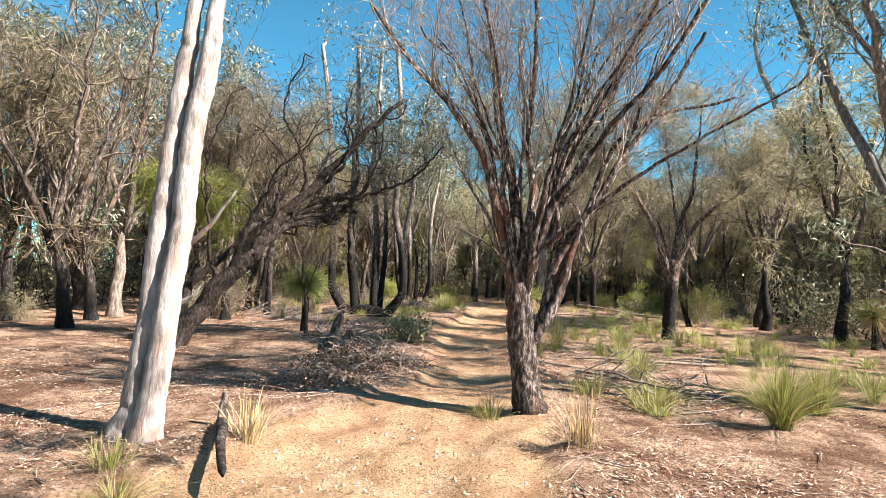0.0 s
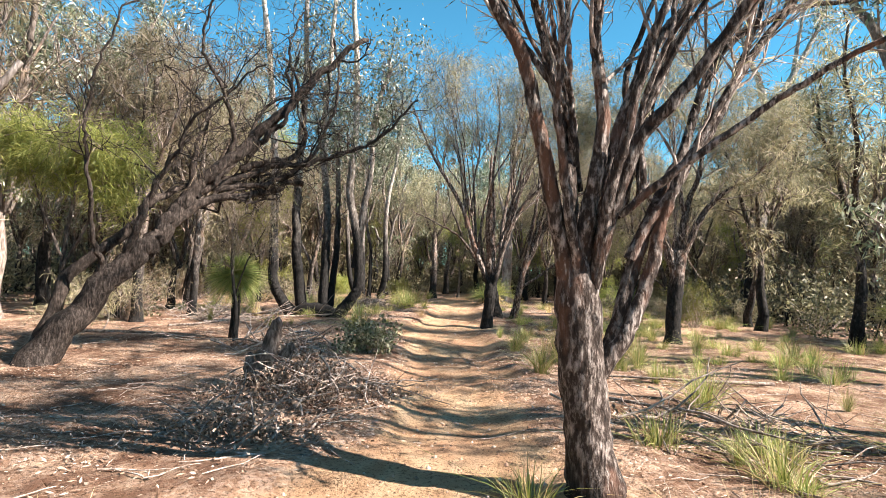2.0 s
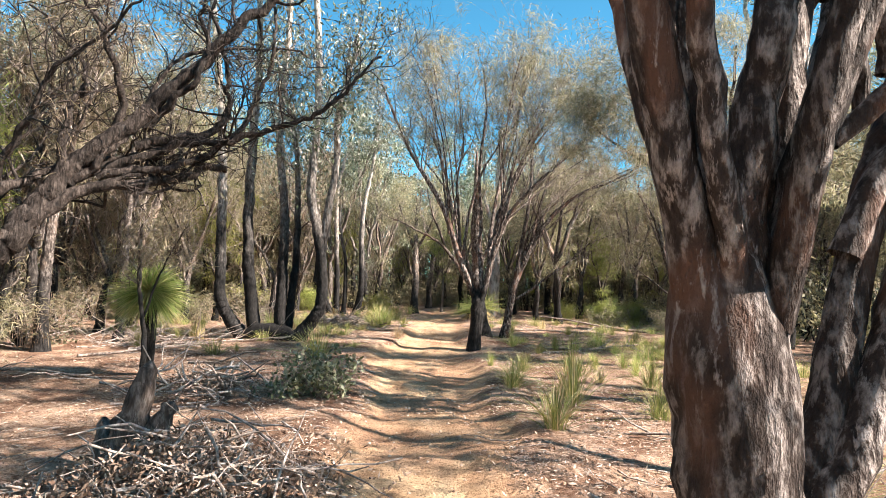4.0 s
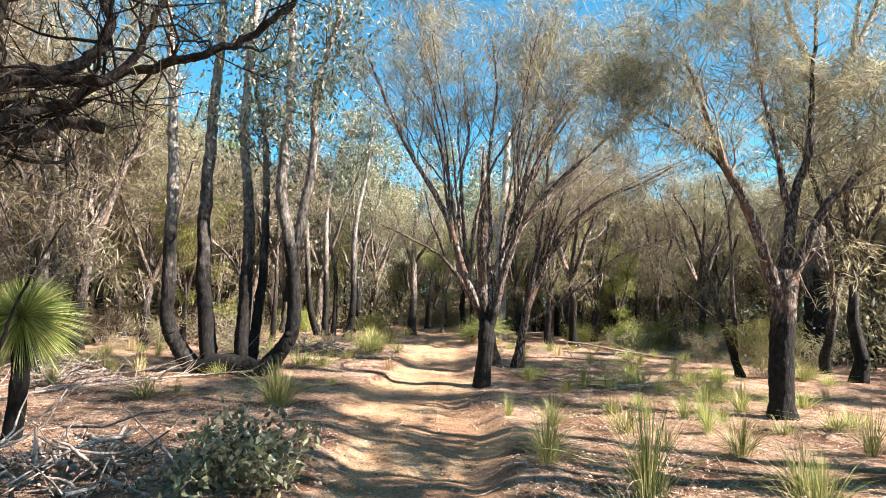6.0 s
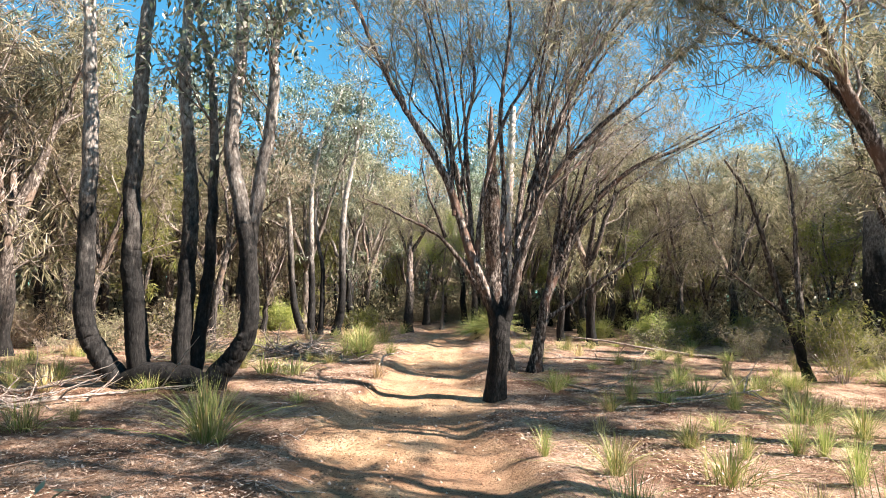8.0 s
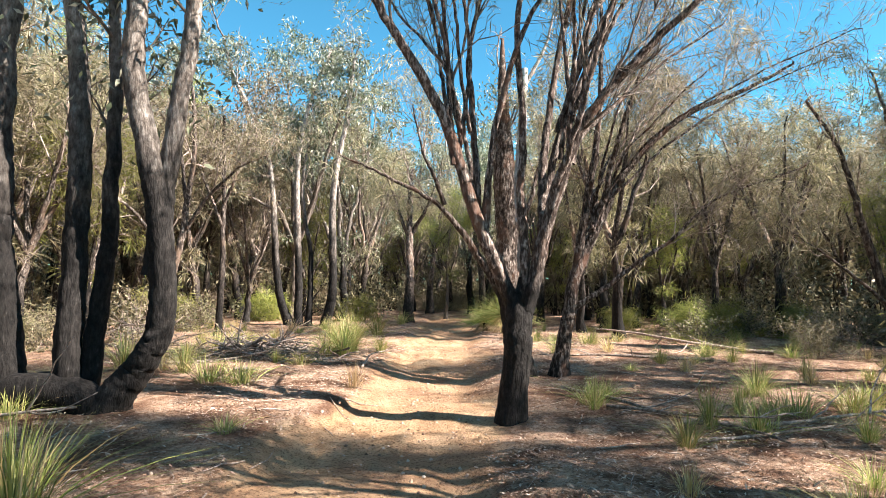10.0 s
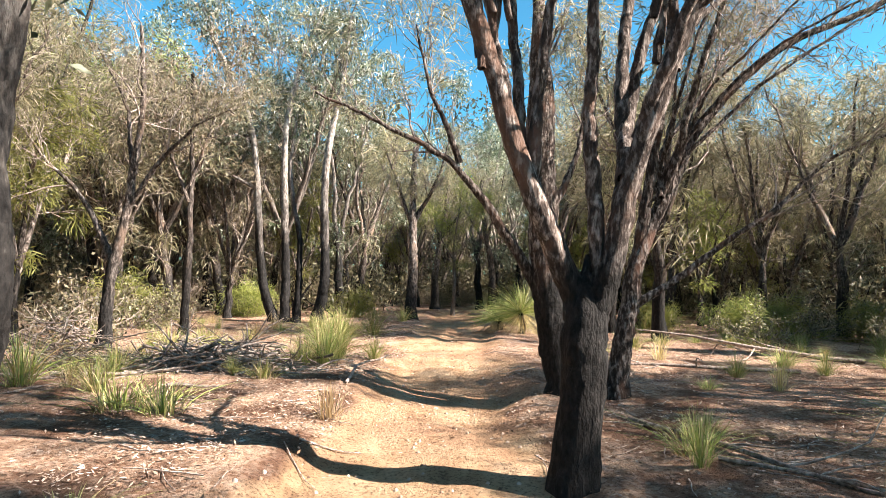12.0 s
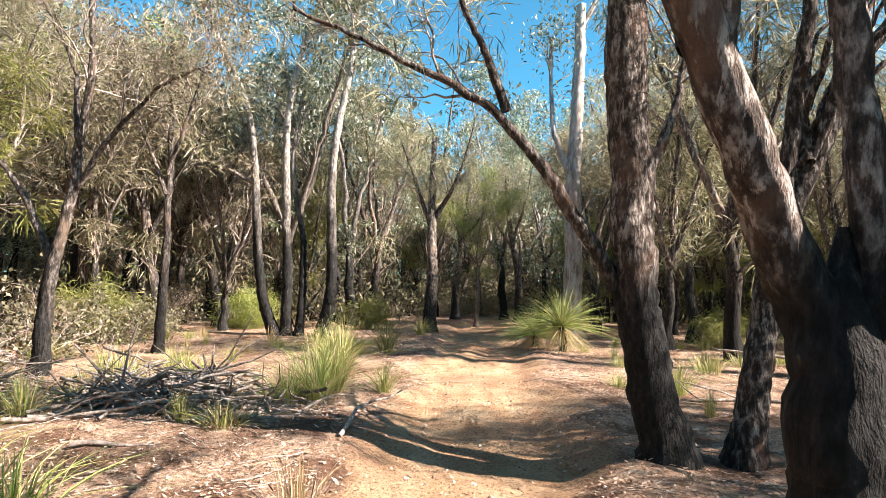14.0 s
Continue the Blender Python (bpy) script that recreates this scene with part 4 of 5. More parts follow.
def wood():
    rng = np.random.RandomState(5)
    bag = [ob for ob, w in KINDS for _ in range(w)]
    tall = [KINDS[k][0] for k in (3, 3, 5)]
    low = [KINDS[k][0] for k in (0, 0, 1, 1, 2, 4)]
    used, placed = set(), list(NEAR)
    # first three and (5.6, 1.6): unseen eucalypts, added to cast shade on the ground
    for k, (x, y, which, size) in enumerate(((9.6, 12.0, 5, 0.95), (8.7, 8.2, 5, 0.95), (8.9, 13.9, 5, 1.05), (10.3, 25.0, 1, 0.85),
                                            (5.6, 1.6, 5, 0.9),
                                            (-9.2, 13.2, 4, 1.4), (-10.8, 17.2, 5, 0.9), (-11.5, 14.0, 0, 1.1), (-9.8, 19.5, 4, 1.3), (-13.0, 18.5, 1, 1.2),
                                            (-10.4, 22.0, 4, 1.4), (-12.3, 20.9, 3, 0.95), (-8.4, 18.3, 0, 1.1), (-10.2, 15.4, 4, 1.3))):
        placed.append((x, y))
        copy_thing(KINDS[which][0], at_ground(x, y, 0.05, 47 * k, size))
    for x, y, size in ((-11.9, 36.6, 2.1), (-13.8, 34.0, 1.9)):
        placed.append((x, y))
        copy_thing(KINDS[2][0], at_ground(x, y, 0.05, 30 * x, size))
    for k, (x, y) in enumerate(((-1.9, 47.5), (0.2, 49.0), (2.3, 50.0), (-3.2, 50.5), (-0.8, 51.8), (1.3, 52.5), (3.6, 52.0), (5.4, 44.5), (4.2, 41.0), (6.2, 38.5))):
        placed.append((x, y))
        copy_thing(KINDS[(1, 0, 3, 2)[k % 4]][0], at_ground(x, y, 0.05, 61 * k, rng.uniform(0.8, 1.05)))
    for _ in range(14000):
        if len(placed) > 240:
            break
        x, y = rng.uniform(-27, 27), rng.uniform(-10, 54)
        if len(placed) > 175:
            x, y = rng.uniform(-20, 20), rng.uniform(22, 50)
        if -15 < x < -7 and 7 < y < 21 and rng.rand() < 0.5:
            continue
        gap = 1.5 if abs(x) < 18 else 2.4
        if open_ground(x, y) or any((x - a) ** 2 + (y - b) ** 2 < gap ** 2 for a, b in placed):
            continue
        if 4 < x < 22 and y < 9 or 8 < x < 15 and 9 < y < 32 and rng.rand() < 0.9:
            continue
        if 12 < x < 27 and 9 < y < 50 and rng.rand() < 0.65:
            continue
        if 4.5 < x < 13 and 28.5 < y < 33 and rng.rand() < 0.75:
            continue
        if y < 0 and rng.rand() < 0.6 or abs(x) > 22 and y < 10 and rng.rand() < 0.6:
            continue
        placed.append((x, y))
        kind, size = bag[rng.randint(len(bag))], rng.uniform(0.8, 1.2)
        if x > 2.5 and y > 12 and x < 22:
            kind, size = low[rng.randint(len(low))], rng.uniform(0.85, 1.12)
        if x < 2.5 and y > 26 and rng.rand() < 0.35:
            kind = tall[rng.randint(len(tall))]
        if x < -7 and 20 < y < 37 or -14 < x < -6 and y >= 37:
            kind, size = low[rng.randint(len(low))], rng.uniform(0.8, 1.1)
        if kind is KINDS[2][0] and 6 < x < 15 and y < 28:
            kind = KINDS[0][0]
        m = at_ground(x, y, 0.05, rng.uniform(0, 360), size)
        if kind.name in used:
            copy_thing(kind, m)
        else:
            used.add(kind.name)
            kind.matrix_basis = m


wood()


def far_woods():
    """Trunks and leaf masses that close the view all round."""
    rng = np.random.RandomState(6)
    trunks, leaves = Shape(), Shape()

    def mass(c, m, spread, long):
        c = np.array(c) + unit(rng.normal(0, 1, (m, 3))) * rng.rand(m, 1) ** 0.45 * spread
        d = unit(rng.normal(0, 1, (m, 3)) - (0, 0, 0.2))
        leaves.blades(c, d, unit(np.cross(d, rng.normal(0, 1, (m, 3)))), rng.uniform(0.5, 1.2, m) * long, rng.uniform(0.1, 0.2, m) * long)

    for k in range(760):
        a, d = rng.uniform(0, 2 * math.pi), rng.uniform(34, 74)
        front = k >= 300
        if front:
            a, d = rng.uniform(0.2, 0.8) * math.pi, rng.uniform(31, 56)
        x, y = math.cos(a) * d, 24 + math.sin(a) * d
        h = rng.uniform(6.5, 10.5) if x > 4 or x < -8 else rng.uniform(8, 15.5)
        trunks.tube(curve([(x, y, -0.1), (x + rng.normal(0, 0.3), y, h * 0.5), (x + rng.normal(0, 0.8), y, h)], 6), np.linspace(rng.uniform(0.12, 0.25), 0.03, 6), 5)
        for _ in range(9 if front else 5):
            c = (x + rng.normal(0, 1.4), y + rng.normal(0, 1.4), h * rng.uniform(0.36, 1.0))
            mass(c, 42 if front else 24, (1.15, 1.15, 0.7), 0.4 if front else 0.8)
    for k in range(2100):
        a, d = rng.uniform(0, 2 * math.pi), rng.uniform(28, 58)
        front = k >= 700
        if front:
            a = rng.uniform(0.18, 0.82) * math.pi
        tall = rng.rand() ** 1.5
        mass((math.cos(a) * d, 25 + math.sin(a) * d, 0.5 + 4.2 * tall), 55 if front else 30, (1.5, 1.5, 1.0), 0.42 if front else 0.8)
    root = new("far_woods")
    tagged(root, "dense sheoak and eucalypt woods in the distance, foliage darkened for shade", "woods", kind="stuff")
    part("trunks", trunks, BARK_WOOD, root, kind="stuff")
    part("foliage", leaves, NEEDLE_SHADED, root, kind="stuff", smooth=False)


def thicket():
    """Shrubs grown into one another under the trees on both sides of the clearings."""
    rng = np.random.RandomState(16)
    leaves, stems, n = Shape(), Shape(), 0
    while n < 560:
        x, y = rng.uniform(-29, 29), rng.uniform(4, 56)
        if open_ground(x, y) or abs(x) < 11 and y < 44 and not (x < -3.5 and y > 37.5) or -14 < x < -9 and y < 30 or abs(x) < 3 and y < 53:
            continue
        n += 1
        h = rng.uniform(0.7, 2.3)
        base = np.array((x, y, ground_z(x, y)))
        for _ in range(4):
            stems.tube(grow(rng, base + rng.normal(0, 0.2, 3) * (1, 1, 0), unit(rng.normal(0, 0.4, 3) + (0, 0, 1)), h * rng.uniform(0.8, 1.4), 5, 0.2, 0.05), np.linspace(0.03, 0.008, 5), 4)
        m = 190
        c = base + rng.normal(0, 1, (m, 3)) * (0.75, 0.75, h * 0.33) + (0, 0, h * 0.62)
        c[:, 2] = np.maximum(c[:, 2], base[2] + 0.08)
        d2 = unit(rng.normal(0, 1, (m, 3)) + (0, 0, 0.4))
        leaves.blades(c, d2, unit(np.cross(d2, rng.normal(0, 1, (m, 3)))), rng.uniform(0.12, 0.32, m), rng.uniform(0.022, 0.05, m))
    root = new("thicket")
    tagged(root, "dense thicket of shrubs beneath the trees, leaves darkened for shade", "undergrowth", kind="stuff")
    part("stems", stems, BARK_WOOD, root, kind="stuff")
    part("foliage", leaves, NEEDLE_SHADED, root, kind="stuff", smooth=False)


far_woods()
thicket()


# ---- undergrowth ----
def tussock(seed, blades, height, spread, material, label, category="grass tussock", name="grass_tussock", stalks=0, group="tussocks along the track"):
    rng = np.random.RandomState(seed)
    root = new(name)
    tagged(root, label, category, group)
    s, dead = Shape(), Shape()
    for k in range(blades + stalks):
        a = rng.uniform(0, 2 * math.pi)
        lean = abs(rng.normal(0, 0.55)) * spread
        h = height * rng.uniform(0.55, 1.1) * (1.35 if k >= blades else 1)
        p0 = np.array((math.cos(a), math.sin(a), 0)) * rng.uniform(0, 0.05 + 0.05 * spread)
        out = np.array((math.cos(a + rng.normal(0, 0.4)), math.sin(a + rng.normal(0, 0.4)), 0))
        u = np.linspace(0, 1, 5)[:, None]
        pts = p0 + out * (lean * h * (0.5 * u + 0.6 * u ** 2)) + np.array((0, 0, 1.0)) * h * (u - 0.36 * min(lean, 1.4) * u ** 2.2)
        w = np.array((0.6, 1, 0.85, 0.55, 0.05))[:, None] * rng.uniform(0.002, 0.005) * (1 if k < blades else 0.6)
        side = unit(np.cross(out, (0, 0, 1.0)) + rng.normal(0, 0.3, 3))
        v = np.empty((10, 3))
        v[0::2], v[1::2] = pts - side * w, pts + side * w
        i = np.arange(4)[:, None] * 2
        (dead if k % 6 == 0 else s).add(v, i + np.array((0, 1, 3, 2)))
    part("green_tuft" if material is GRASS else "straw_tuft", s, material, root, kind="stuff")
    part("dry_tuft", dead, STRAW if material is GRASS else DEAD, root, "withered straw-coloured blades", kind="stuff")
    return root


def grass_tree(base, seed, stem, size, label, skirt=True, blades=700, droop=0.24):
    """A grass tree: a fan of stiff blades on a black stem, with a dry skirt."""
    rng = np.random.RandomState(seed)
    root = new("grass_tree")
    root.matrix_basis = base
    tagged(root, label, "grass tree")
    if stem > 0.1:
        s = Shape()
        n = 14
        s.tube(curve([(0, 0, -0.1), (0.04, 0, stem * 0.5), (0, 0, stem)], n), np.full(n, 0.085) * (1 + 0.1 * rng.rand(n)), 10, 0.08, rng)
        part("stem", s, BARK_BURNT, root, "charred black stem")
    for what, count, lo, hi, mat_ in (("crown", blades, -0.05 if skirt else -0.75, 1.0, GRASS), ("skirt", 160, -0.95, -0.3, STRAW)):
        if what == "skirt" and not skirt:
            continue
        s = Shape()
        z = rng.uniform(lo, hi, count)
        a = rng.uniform(0, 2 * math.pi, count)
        d = unit(np.stack([np.cos(a) * np.sqrt(1 - z * z + 1e-6), np.sin(a) * np.sqrt(1 - z * z + 1e-6), z], -1))
        length = size * rng.uniform(0.45, 1.1, count) * (1 + 0.2 * (0.24 - droop)) * (1 if what == "crown" else 0.75)
        u = np.linspace(0, 1, 4)[None, :, None]
        pts = np.array((0, 0, stem)) + d[:, None] * length[:, None, None] * u - np.array((0, 0, 1.0)) * (droop * length[:, None, None] * u ** 2.2)
        if stem < 0.1:
            pts[..., 2] = np.maximum(pts[..., 2], 0.01)
        side = unit(np.cross(d, rng.normal(0, 1, (count, 3))))[:, None]
        w = np.array((0.9, 1, 0.8, 0.08))[None, :, None] * 0.004
        v = np.stack([pts - side * w, pts + side * w], 2).reshape(-1, 3)
        q = (np.arange(count)[:, None, None] * 8 + np.arange(3)[None, :, None] * 2 + np.array((0, 1, 3, 2)))
        s.add(v, q)
        part(what, s, mat_, root, "dry straw-coloured skirt" if what == "skirt" else "", kind="stuff")
    return root


def bush(base, seed, height, width, material, count, leaf, label, name="bush", group="", broad=False):
    rng = np.random.RandomState(seed)
    root = new(name)
    root.matrix_basis = base
    tagged(root, label, "bush", group)
    tw, tips = Shape(), []
    for _ in range(count):
        d = unit(rng.normal(0, 1, 3) * (width, width, 0.3) + (0, 0, height * 0.9))
        a = grow(rng, rng.normal(0, 0.05, 3) * (1, 1, 0), d, height * rng.uniform(0.6, 1.1), 6, 0.2, 0.03)
        tw.tube(a, np.linspace(0.008, 0.003, 6), 4)
        for _ in range(4):
            q = rng.randint(2, 6)
            c = grow(rng, a[q], unit(rng.normal(0, 1, 3) + (0, 0, 0.5)), height * rng.uniform(0.15, 0.4), 4, 0.25, 0.05)
            tw.tube(c, np.linspace(0.004, 0.002, 4), 3)
            tips += [c[-1], c[2]]
        tips.append(a[-1])
    part("twig_mass", tw, TWIG, root, kind="stuff")
    if broad:
        m = len(tips) * leaf[1]
        s = Shape()
        p = np.repeat(np.array(tips), leaf[1], 0) + rng.normal(0, 0.05, (m, 3))
        d = unit(rng.normal(0, 1, (m, 3)) + (0, 0, 0.3))
        s.blades(p, d, unit(np.cross(d, rng.normal(0, 1, (m, 3)))), rng.uniform(0.05, 0.09, m), rng.uniform(0.014, 0.024, m))
    else:
        s = foliage(rng, tips, leaf[0], leaf[1], leaf[2])
    part("foliage", s, material, root, kind="stuff", smooth=False)
    return root


def stick_pile(base, seed, count, wide, deep, high, longest, label, leaves=0, thick=1.0):
    rng = np.random.RandomState(seed)
    root = new("brush_pile")
    root.matrix_basis = base
    tagged(root, label, "brush pile")
    fine = Shape()
    for k in range(count):
        x, y = rng.normal(0, 0.4, 2) * (wide, deep)
        top = high * math.exp(-(x / wide) ** 2 * 2 - (y / deep) ** 2 * 2)
        a = rng.uniform(0, 2 * math.pi)
        d = np.array((math.cos(a), math.sin(a), rng.normal(0.05, 0.28)))
        size = longest * rng.uniform(0.25, 1)
        pts = grow(rng, np.array((x, y, rng.uniform(0.02, 1) * top)) - unit(d) * size * 0.5, d, size, 6, 0.2, 0)
        pts[:, 2] = np.maximum(pts[:, 2], 0.015)
        r = rng.uniform(0.004, 0.016) * thick
        if k % 3:
            fine.tube(pts, np.linspace(r, r * 0.35, 6), 5)
        else:
            s = Shape()
            s.tube(pts, np.linspace(r, r * 0.35, 6), 6, 0.05, rng)
            part("stick", s, DEAD, root)
    part("twig_tangle", fine, TWIG, root, kind="stuff")
    if leaves:
        q = np.stack([rng.normal(0, 0.42, leaves) * wide, rng.normal(0, 0.42, leaves) * deep, np.zeros(leaves)], 1)
        q[:, 2] = rng.uniform(0.02, 1, leaves) * high * np.exp(-(q[:, 0] / wide) ** 2 * 2 - (q[:, 1] / deep) ** 2 * 2) + 0.02
        d = unit(rng.normal(0, 1, (leaves, 3)))
        f = Shape()
        f.blades(q, d, unit(np.cross(d, rng.normal(0, 1, (leaves, 3)))), rng.uniform(0.025, 0.065, leaves), rng.uniform(0.006, 0.014, leaves))
        part("leaf_cover", f, BROWN_LITTER, root, kind="stuff", smooth=False)
    return root


def fallen_branch(base, seed, length, r, label, forks=6):
    rng = np.random.RandomState(seed)
    root = new("fallen_branch")
    root.matrix_basis = base
    tagged(root, label, "fallen branch")
    a = grow(rng, (0, 0, r), (1, 0, 0), length, 14, 0.09, 0)
    a[:, 2] = r + np.abs(a[:, 2] - r) * 0.35
    s = Shape()
    s.tube(a, np.linspace(r, r * 0.35, 14), 8, 0.06, rng)
    for _ in range(forks):
        k = rng.randint(4, 13)
        c = grow(rng, a[k], unit(a[k] - a[k - 1] + rng.normal(0, 0.22, 3) * (0.6, 1, 0.6) * length * 0.3), length * rng.uniform(0.15, 0.4), 7, 0.2, 0)
        c[:, 2] = np.maximum(c[:, 2], 0.01)
        f = Shape()
        f.tube(c, np.linspace(r * 0.4, 0.003, 7), 5)
        part("twig", f, TWIG, root)
    part("bough", s, DEAD, root)
    return root


# tussocks: a few plants, set out at the places where they grow
GREEN = tussock(201, 210, 0.62, 1.5, GRASS, "green strappy grass tussock on the sandy litter")
RUSH = tussock(202, 140, 0.75, 1.1, GRASS, "upright rush-like tussock with long thin stalks", stalks=25)
DRY = tussock(203, 100, 0.38, 1.2, STRAW, "low dry straw-coloured grass tuft")
LOW = tussock(204, 130, 0.30, 2.0, GRASS, "low sprawling green grass tuft")
SPOTS = [
    (GREEN, 2.88, 10.3, 1.0), (GREEN, 1.33, 12.25, 0.95), (GREEN, 1.17, 14.8, 0.8), (RUSH, 2.7, 10.05, 0.75), (RUSH, 1.85, 13.9, 1.6),
    (GREEN, 1.27, 15.35, 0.8), (RUSH, -2.44, 17.95, 1.15), (GREEN, -2.26, 17.7, 1.25), (RUSH, 1.05, 17.3, 0.6), (GREEN, 1.57, 16.8, 0.7),
    (GREEN, -1.88, 26.0, 1.3), (RUSH, -1.75, 26.4, 1.3), (GREEN, -1.22, 26.6, 0.75), (LOW, -3.06, 22.5, 1.5), (GREEN, -4.95, 23.8, 1.2), (LOW, 0.62, 7.5, 0.7),
    (DRY, -1.5, 5.9, 1.3), (RUSH, 2.6, 12.9, 0.9), (RUSH, 3.1, 13.6, 1.0), (GREEN, 3.3, 14.2, 0.9), (LOW, -2.05, 4.75, 0.6), (LOW, -1.75, 4.4, 0.55), (DRY, 1.5, 6.2, 1.1),
    (LOW, 2.0, 21.8, 0.8), (DRY, -1.1, 22.6, 0.8), (LOW, -2.6, 22.4, 0.9), (RUSH, 2.4, 25.9, 0.7), (GREEN, -1.6, 36.0, 1.0), (GREEN, -2.1, 27.4, 1.2), (RUSH, -2.9, 30, 1.2), (GREEN, -2.2, 28.6, 1.4), (GREEN, -1.9, 31.5, 1.3), (RUSH, -2.4, 29.4, 1.5),
]


def plants():
    rng = np.random.RandomState(8)
    used = set()
    spots = list(SPOTS)
    while len(spots) < 235:
        x, y = rng.uniform(1.8, 11), rng.uniform(7, 34)
        if rng.rand() < 0.3:
            x, y = rng.uniform(-9, -1.8), rng.uniform(18, 34)
        if track(x, y) < 0.02 and all(math.hypot(x - a, y - b) > 0.35 for a, b in NEAR):
            spots.append(((GREEN, LOW, LOW, DRY, RUSH)[rng.randint(5)], x, y, rng.uniform(0.45, 0.95)))
    while len(spots) < 268:
        x, y = rng.uniform(1.7, 6.5), rng.uniform(12, 22)
        if track(x, y) < 0.02:
            spots.append(((GREEN, LOW, LOW, RUSH)[rng.randint(4)], x, y, rng.uniform(0.5, 1.0)))
    for kind, x, y, size in spots:
        m = at_ground(x, y, 0.01, rng.uniform(0, 360), size)
        if kind.name in used:
            copy_thing(kind, m)
        else:
            used.add(kind.name)
            kind.matrix_basis = m


plants()
for x, y, seed, size in ((3.75, 7.5, 211, 0.95), (4.6, 8.5, 212, 0.8)):
    tussock(seed, 900, 0.85, 1.15, GRASS, "large fluffy green tussock standing on the litter").matrix_basis = at_ground(x, y, 0.01, 0, size)
grass_tree(at_ground(1.75, 32.3), 213, 0.55, 1.35, "bright green grass tree with a straw skirt beside the track")
grass_tree(at_ground(1.25, 33.2), 214, 0.3, 1.1, "green grass tree with a straw skirt beside the track")
grass_tree(at_ground(-4.3, 15.1), 215, 1.25, 0.66, "grass tree with a fluffy green dome on a tall dark stem", skirt=False, blades=3600, droop=0.22)
grass_tree(at_ground(10.3, 17.6), 216, 0.9, 0.8, "grass tree with a green dome on a tall dark stem")
bush(at_ground(-1.45, 13.7), 221, 0.62, 0.75, BUSH_LEAF, 34, ("leaf", 6), "low bush with pale grey-green rounded leaves", broad=True)
bush(at_ground(7.75, 23.2), 222, 1.45, 0.35, NEEDLE_BRIGHT, 26, ("needle", 12, 0.7), "feathery bright green sheoak sapling at a tree's foot", name="sheoak_sapling")
SCRUB = [bush(pose(0, 0, 0), 230 + k, h, 0.8, m, 20, lf, lab, name="scrub_bush", group="woodland scrub", broad=b) for k, (h, m, lf, lab, b) in enumerate((
    (1.2, NEEDLE, ("needle", 8, 1.0), "olive green scrub bush under the trees", False),
    (1.0, NEEDLE_SHADED, ("leaf", 8), "dark leafy scrub bush under the trees", True),
    (1.5, BROWN_LEAF, ("needle", 7, 0.9), "half-dead brown scrub bush under the trees", False),
    (0.95, NEEDLE_BRIGHT, ("needle", 22, 0.9), "bright green feathery shrub under the trees", False)))]


def scrub():
    rng = np.random.RandomState(9)
    used, n = set(), 0
    while n < 150:
        x, y = rng.uniform(-26, 26), rng.uniform(8, 58)
        if n > 125:
            x, y = rng.uniform(-6, 8), rng.uniform(47, 58)
        if open_ground(x, y) or abs(x) < 5 and y < 34:
            continue
        ob = SCRUB[rng.randint(3)]
        m = at_ground(x, y, 0.02, rng.uniform(0, 360), rng.uniform(0.7, 1.5))
        n += 1
        if ob.name in used:
            copy_thing(ob, m)
        else:
            used.add(ob.name)
            ob.matrix_basis = m


scrub()
for x, y, k, size in ((8.2, 27.5, 0, 1.0), (9.6, 29.4, 0, 1.2), (6.9, 30.6, 1, 0.9), (10.8, 26.4, 0, 1.1), (11.6, 31.0, 1, 1.3), (-7.3, 28.6, 1, 1.3), (-8.6, 26.4, 0, 1.2), (-7.9, 31.4, 1, 1.1)):
    copy_thing(SCRUB[k], at_ground(x, y, 0.02, 70 * x, size))
SCRUB[3].matrix_basis = at_ground(6.9, 31.6, 0.02, 0, 1.1)
for x, y, size in ((8.4, 32.6, 1.0), (5.6, 33.4, 0.8), (10.6, 32.2, 1.0), (-6.6, 36.8, 1.1), (-3.4, 37.6, 0.9), (-8.6, 32.0, 1.2)):
    copy_thing(SCRUB[3], at_ground(x, y, 0.02, 83 * x, size))

# dead wood
stick_pile(at_ground(-1.55, 10.2), 241, 130, 1.1, 1.0, 0.42, 1.1, "heap of dead grey branches and brown leaves beside the track", 4500)
stick_pile(at_ground(-1.7, 8.6), 242, 60, 0.9, 0.6, 0.22, 0.9, "low heap of bleached bark strips and sticks", 1500)
stick_pile(at_ground(-2.9, 13.8), 243, 75, 1.1, 0.8, 0.36, 1.3, "tangle of bleached fallen branches on the litter", 900, 1.7)
stick_pile(at_ground(-3.4, 25.6), 244, 300, 1.6, 1.0, 0.34, 1.4, "tangle of grey sticks and twigs on the litter", 500, 1.7)
stick_pile(at_ground(2.9, 9.4), 245, 110, 1.3, 1.2, 0.12, 1.6, "scattered grey sticks lying on the litter", 200)
stick_pile(at_ground(-6.5, 19.5), 246, 140, 1.6, 1.2, 0.3, 1.5, "fallen grey sticks lying beneath the trees", 200)
stick_pile(at_ground(-5.3, 25.2), 247, 160, 0.9, 0.8, 0.7, 1.4, "heap of dry drooping branches beneath a tree", 500)
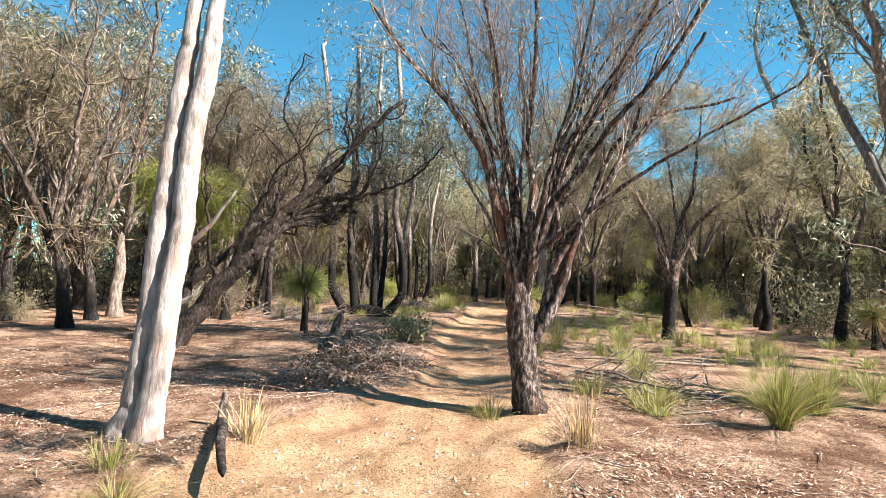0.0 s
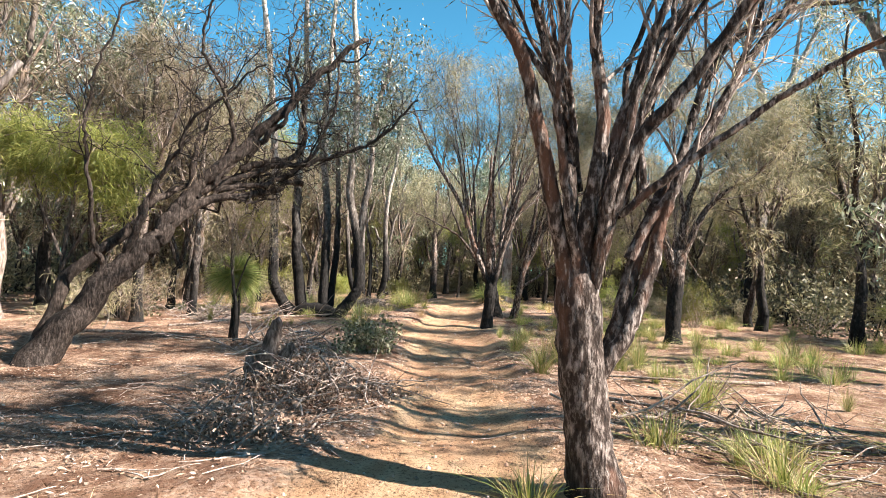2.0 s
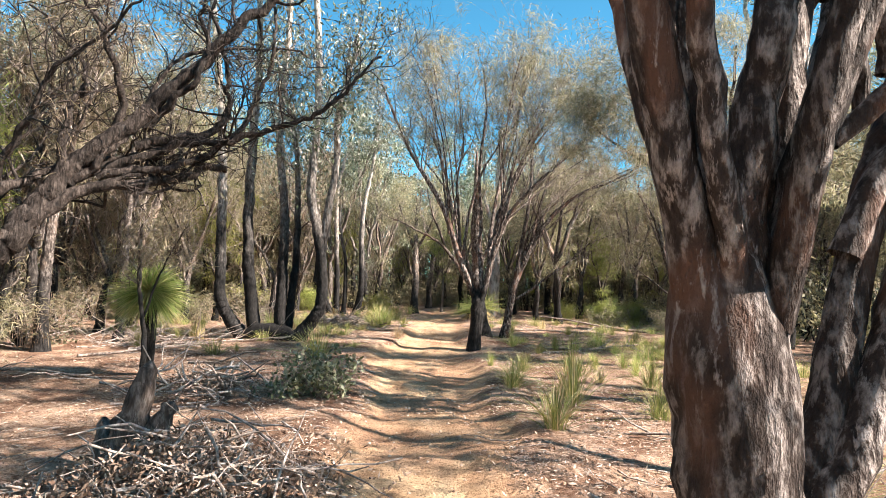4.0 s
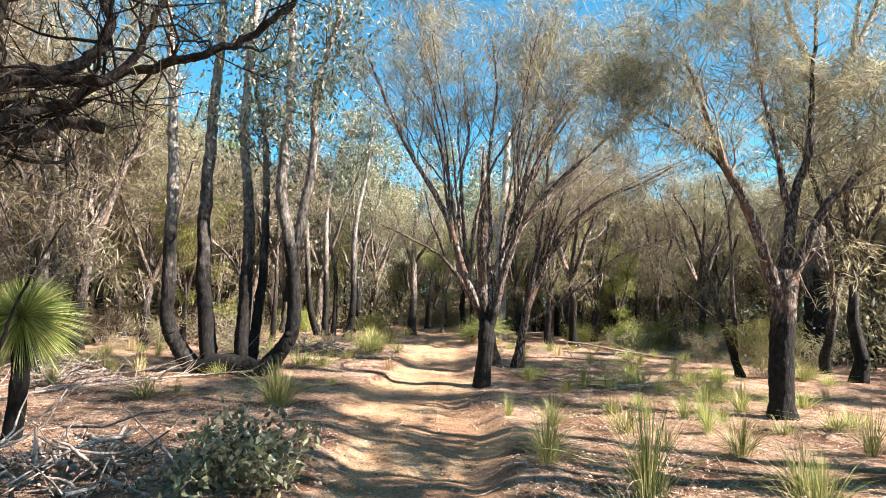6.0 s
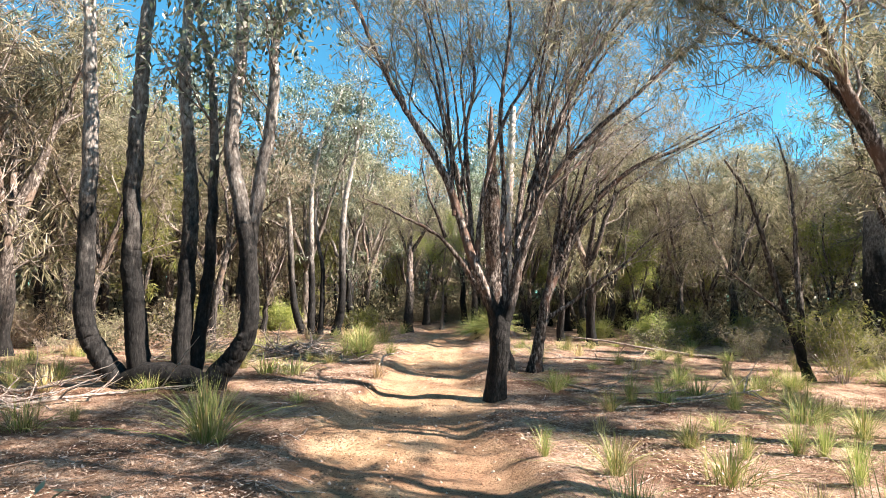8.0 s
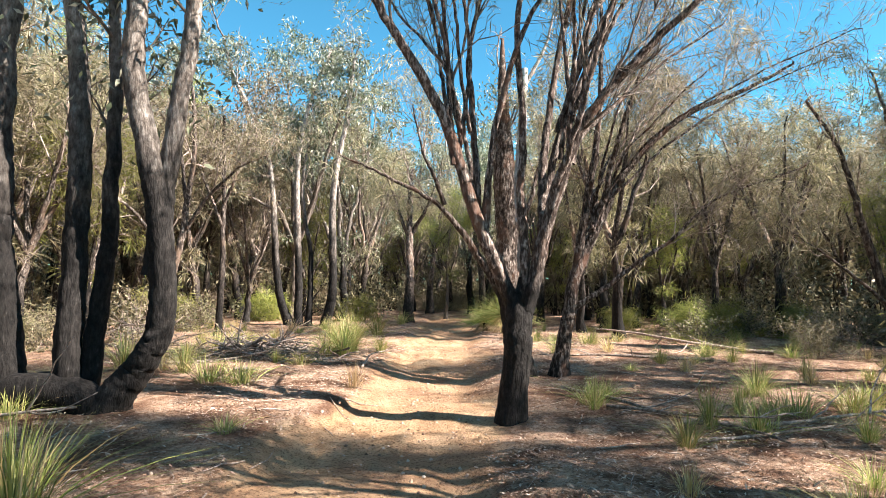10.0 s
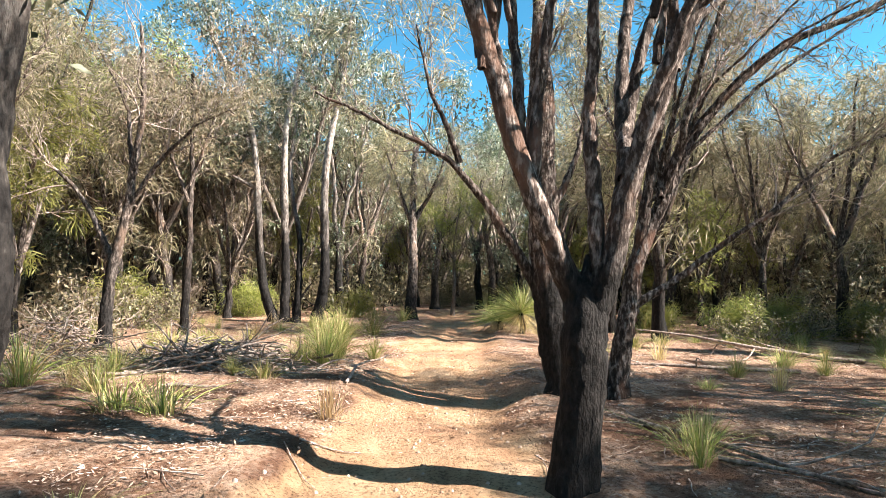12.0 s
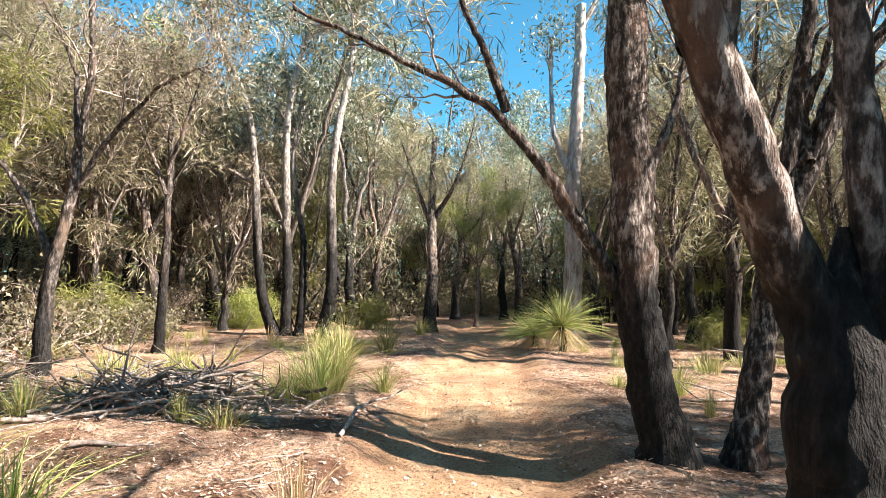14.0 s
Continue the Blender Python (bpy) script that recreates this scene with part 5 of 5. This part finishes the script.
for x, y, a, size, r, seed in ((1.8, 22.9, -68, 3.6, 0.028, 251), (2.1, 21.6, -40, 2.2, 0.018, 252), (2.4, 19.9, 20, 2.0, 0.02, 253), (-6.0, 19.2, 14, 2.8, 0.03, 254), (1.9, 10.6, -45, 2.4, 0.02, 255), (3.0, 9.2, -20, 2.2, 0.02, 256), (4.5, 12.0, -170, 2.6, 0.03, 257), (-7.5, 14.5, 10, 3.0, 0.035, 258), (5.5, 26.5, 175, 3.5, 0.04, 259), (7.5, 28, 170, 4.0, 0.05, 260),
                               (-6.3, 18.4, 25, 2.6, 0.035, 263), (-7.0, 20.2, -20, 2.4, 0.03, 264), (-6.6, 17.2, 55, 2.0, 0.028, 265), (-5.0, 24.4, 12, 2.2, 0.03, 266), (2.6, 20.6, -10, 2.4, 0.03, 267)):
    fallen_branch(at_ground(x, y, 0.0, a), seed, size, r, "thin grey fallen branch lying on the ground")


def stump(base, seed):
    rng = np.random.RandomState(seed)
    root = new("tree_stump")
    root.matrix_basis = base
    tagged(root, "jagged leaning dead stump among the brush", "stump")
    for k, (h, x, lean, r) in enumerate(((0.85, 0.0, 0.2, 0.13), (0.55, 0.12, 0.26, 0.10), (0.42, -0.08, -0.06, 0.09))):
        s = Shape()
        n = 14
        pts = curve([(x, 0, -0.1), (x + lean * 0.5, 0.02, h * 0.5), (x + lean, 0.04, h)], n)
        rad = r * np.linspace(1.25, 0.55, n) * (1 + 0.12 * rng.normal(0, 1, n))
        rad[-1] = 0.012
        s.tube(pts, rad, 12, 0.12, rng)
        part("wood", s, STUMP, root)


stump(at_ground(-2.25, 10.6), 261)


def snag(base, seed):
    """A short crooked piece of dead trunk that stands by the white gum."""
    rng = np.random.RandomState(seed)
    s = Shape()
    n = 26
    pts = curve([(0, 0, -0.05), (0.08, -0.2, 0.06), (0.22, -0.45, 0.09), (0.40, -0.85, 0.07), (0.75, -1.5, 0.04)], n)
    pts[:4, 2] += (0.34, 0.22, 0.1, 0.03)
    rad = np.interp(np.linspace(0, 1, n), (0, 0.08, 0.6, 0.95, 1), (0.02, 0.05, 0.046, 0.034, 0.01))
    s.tube(pts, rad, 12, 0.14, rng)
    ob = part("dead_log", s, BARK_GREY)
    ob.matrix_basis = base
    return tagged(ob, "short crooked dead log with dark bark on the sand", "log")


snag(at_ground(-1.88, 6.15, 0.0), 262)


# ---- litter over the ground ----
def litter():
    rng = np.random.RandomState(10)
    m = 260000
    x, y = rng.normal(0, 4.2, m), 1 + 36 * rng.rand(m) ** 1.35
    patch = soft_noise(x * 0.9, y * 0.9) + 0.5 * soft_noise(x * 2.7, y * 2.7) + 0.32
    keep = (rng.rand(m) < np.clip(1.5 * (1 - 1.6 * track(x, y)), 0.07, 1)) & (rng.rand(m) < np.clip(patch * 1.8, 0.08, 1))
    x, y = x[keep], y[keep]
    m = len(x)
    d = unit(rng.normal(0, 1, (m, 3)) * (1, 1, 0.22))
    side = unit(np.cross(d, np.array((0, 0, 1.0)) + rng.normal(0, 0.3, (m, 3))))
    s = Shape()
    p = np.stack([x, y, ground_z(x, y) + rng.uniform(0.004, 0.028, m)], 1)
    s.blades(p, d, side, rng.uniform(0.02, 0.075, m), rng.uniform(0.003, 0.011, m))
    tagged(part("leaf_litter", s, LITTER, smooth=False), "dry leaves and bark flakes strewn over the sand", "leaf litter", kind="stuff")
    t = Shape()
    for _ in range(1500):
        x, y = rng.normal(0, 4.0), 1 + 34 * rng.rand() ** 1.3
        if rng.rand() < 1.1 * float(track(x, y)):
            continue
        a = rng.uniform(0, 2 * math.pi)
        q = grow(rng, (x, y, 0), (math.cos(a), math.sin(a), 0), rng.uniform(0.12, 0.7), 5, 0.16, 0)
        q[:, 2] = ground_z(q[:, 0], q[:, 1]) + 0.008 + 0.02 * rng.rand(5)
        t.tube(q, np.linspace(1, 0.5, 5) * rng.uniform(0.003, 0.008), 4)
    tagged(part("twig_litter", t, DEAD), "small grey twigs strewn over the ground", "twig litter", kind="stuff")
    pebbles = Shape()
    for _ in range(1500):
        x, y = rng.normal(0, 0.8), 2 + 28 * rng.rand()
        r = rng.uniform(0.004, 0.02)
        z = float(ground_z(x, y))
        pebbles.tube([(x, y, z - r * 0.5), (x + r * 0.2, y, z + r * 0.4), (x, y + r * 0.2, z + r * 0.9)], (r, r * rng.uniform(0.7, 1), r * 0.2), 6, 0.15, rng)
    tagged(part("clods", pebbles, LITTER), "small clods and stones on the track", "clods", kind="stuff")


litter()
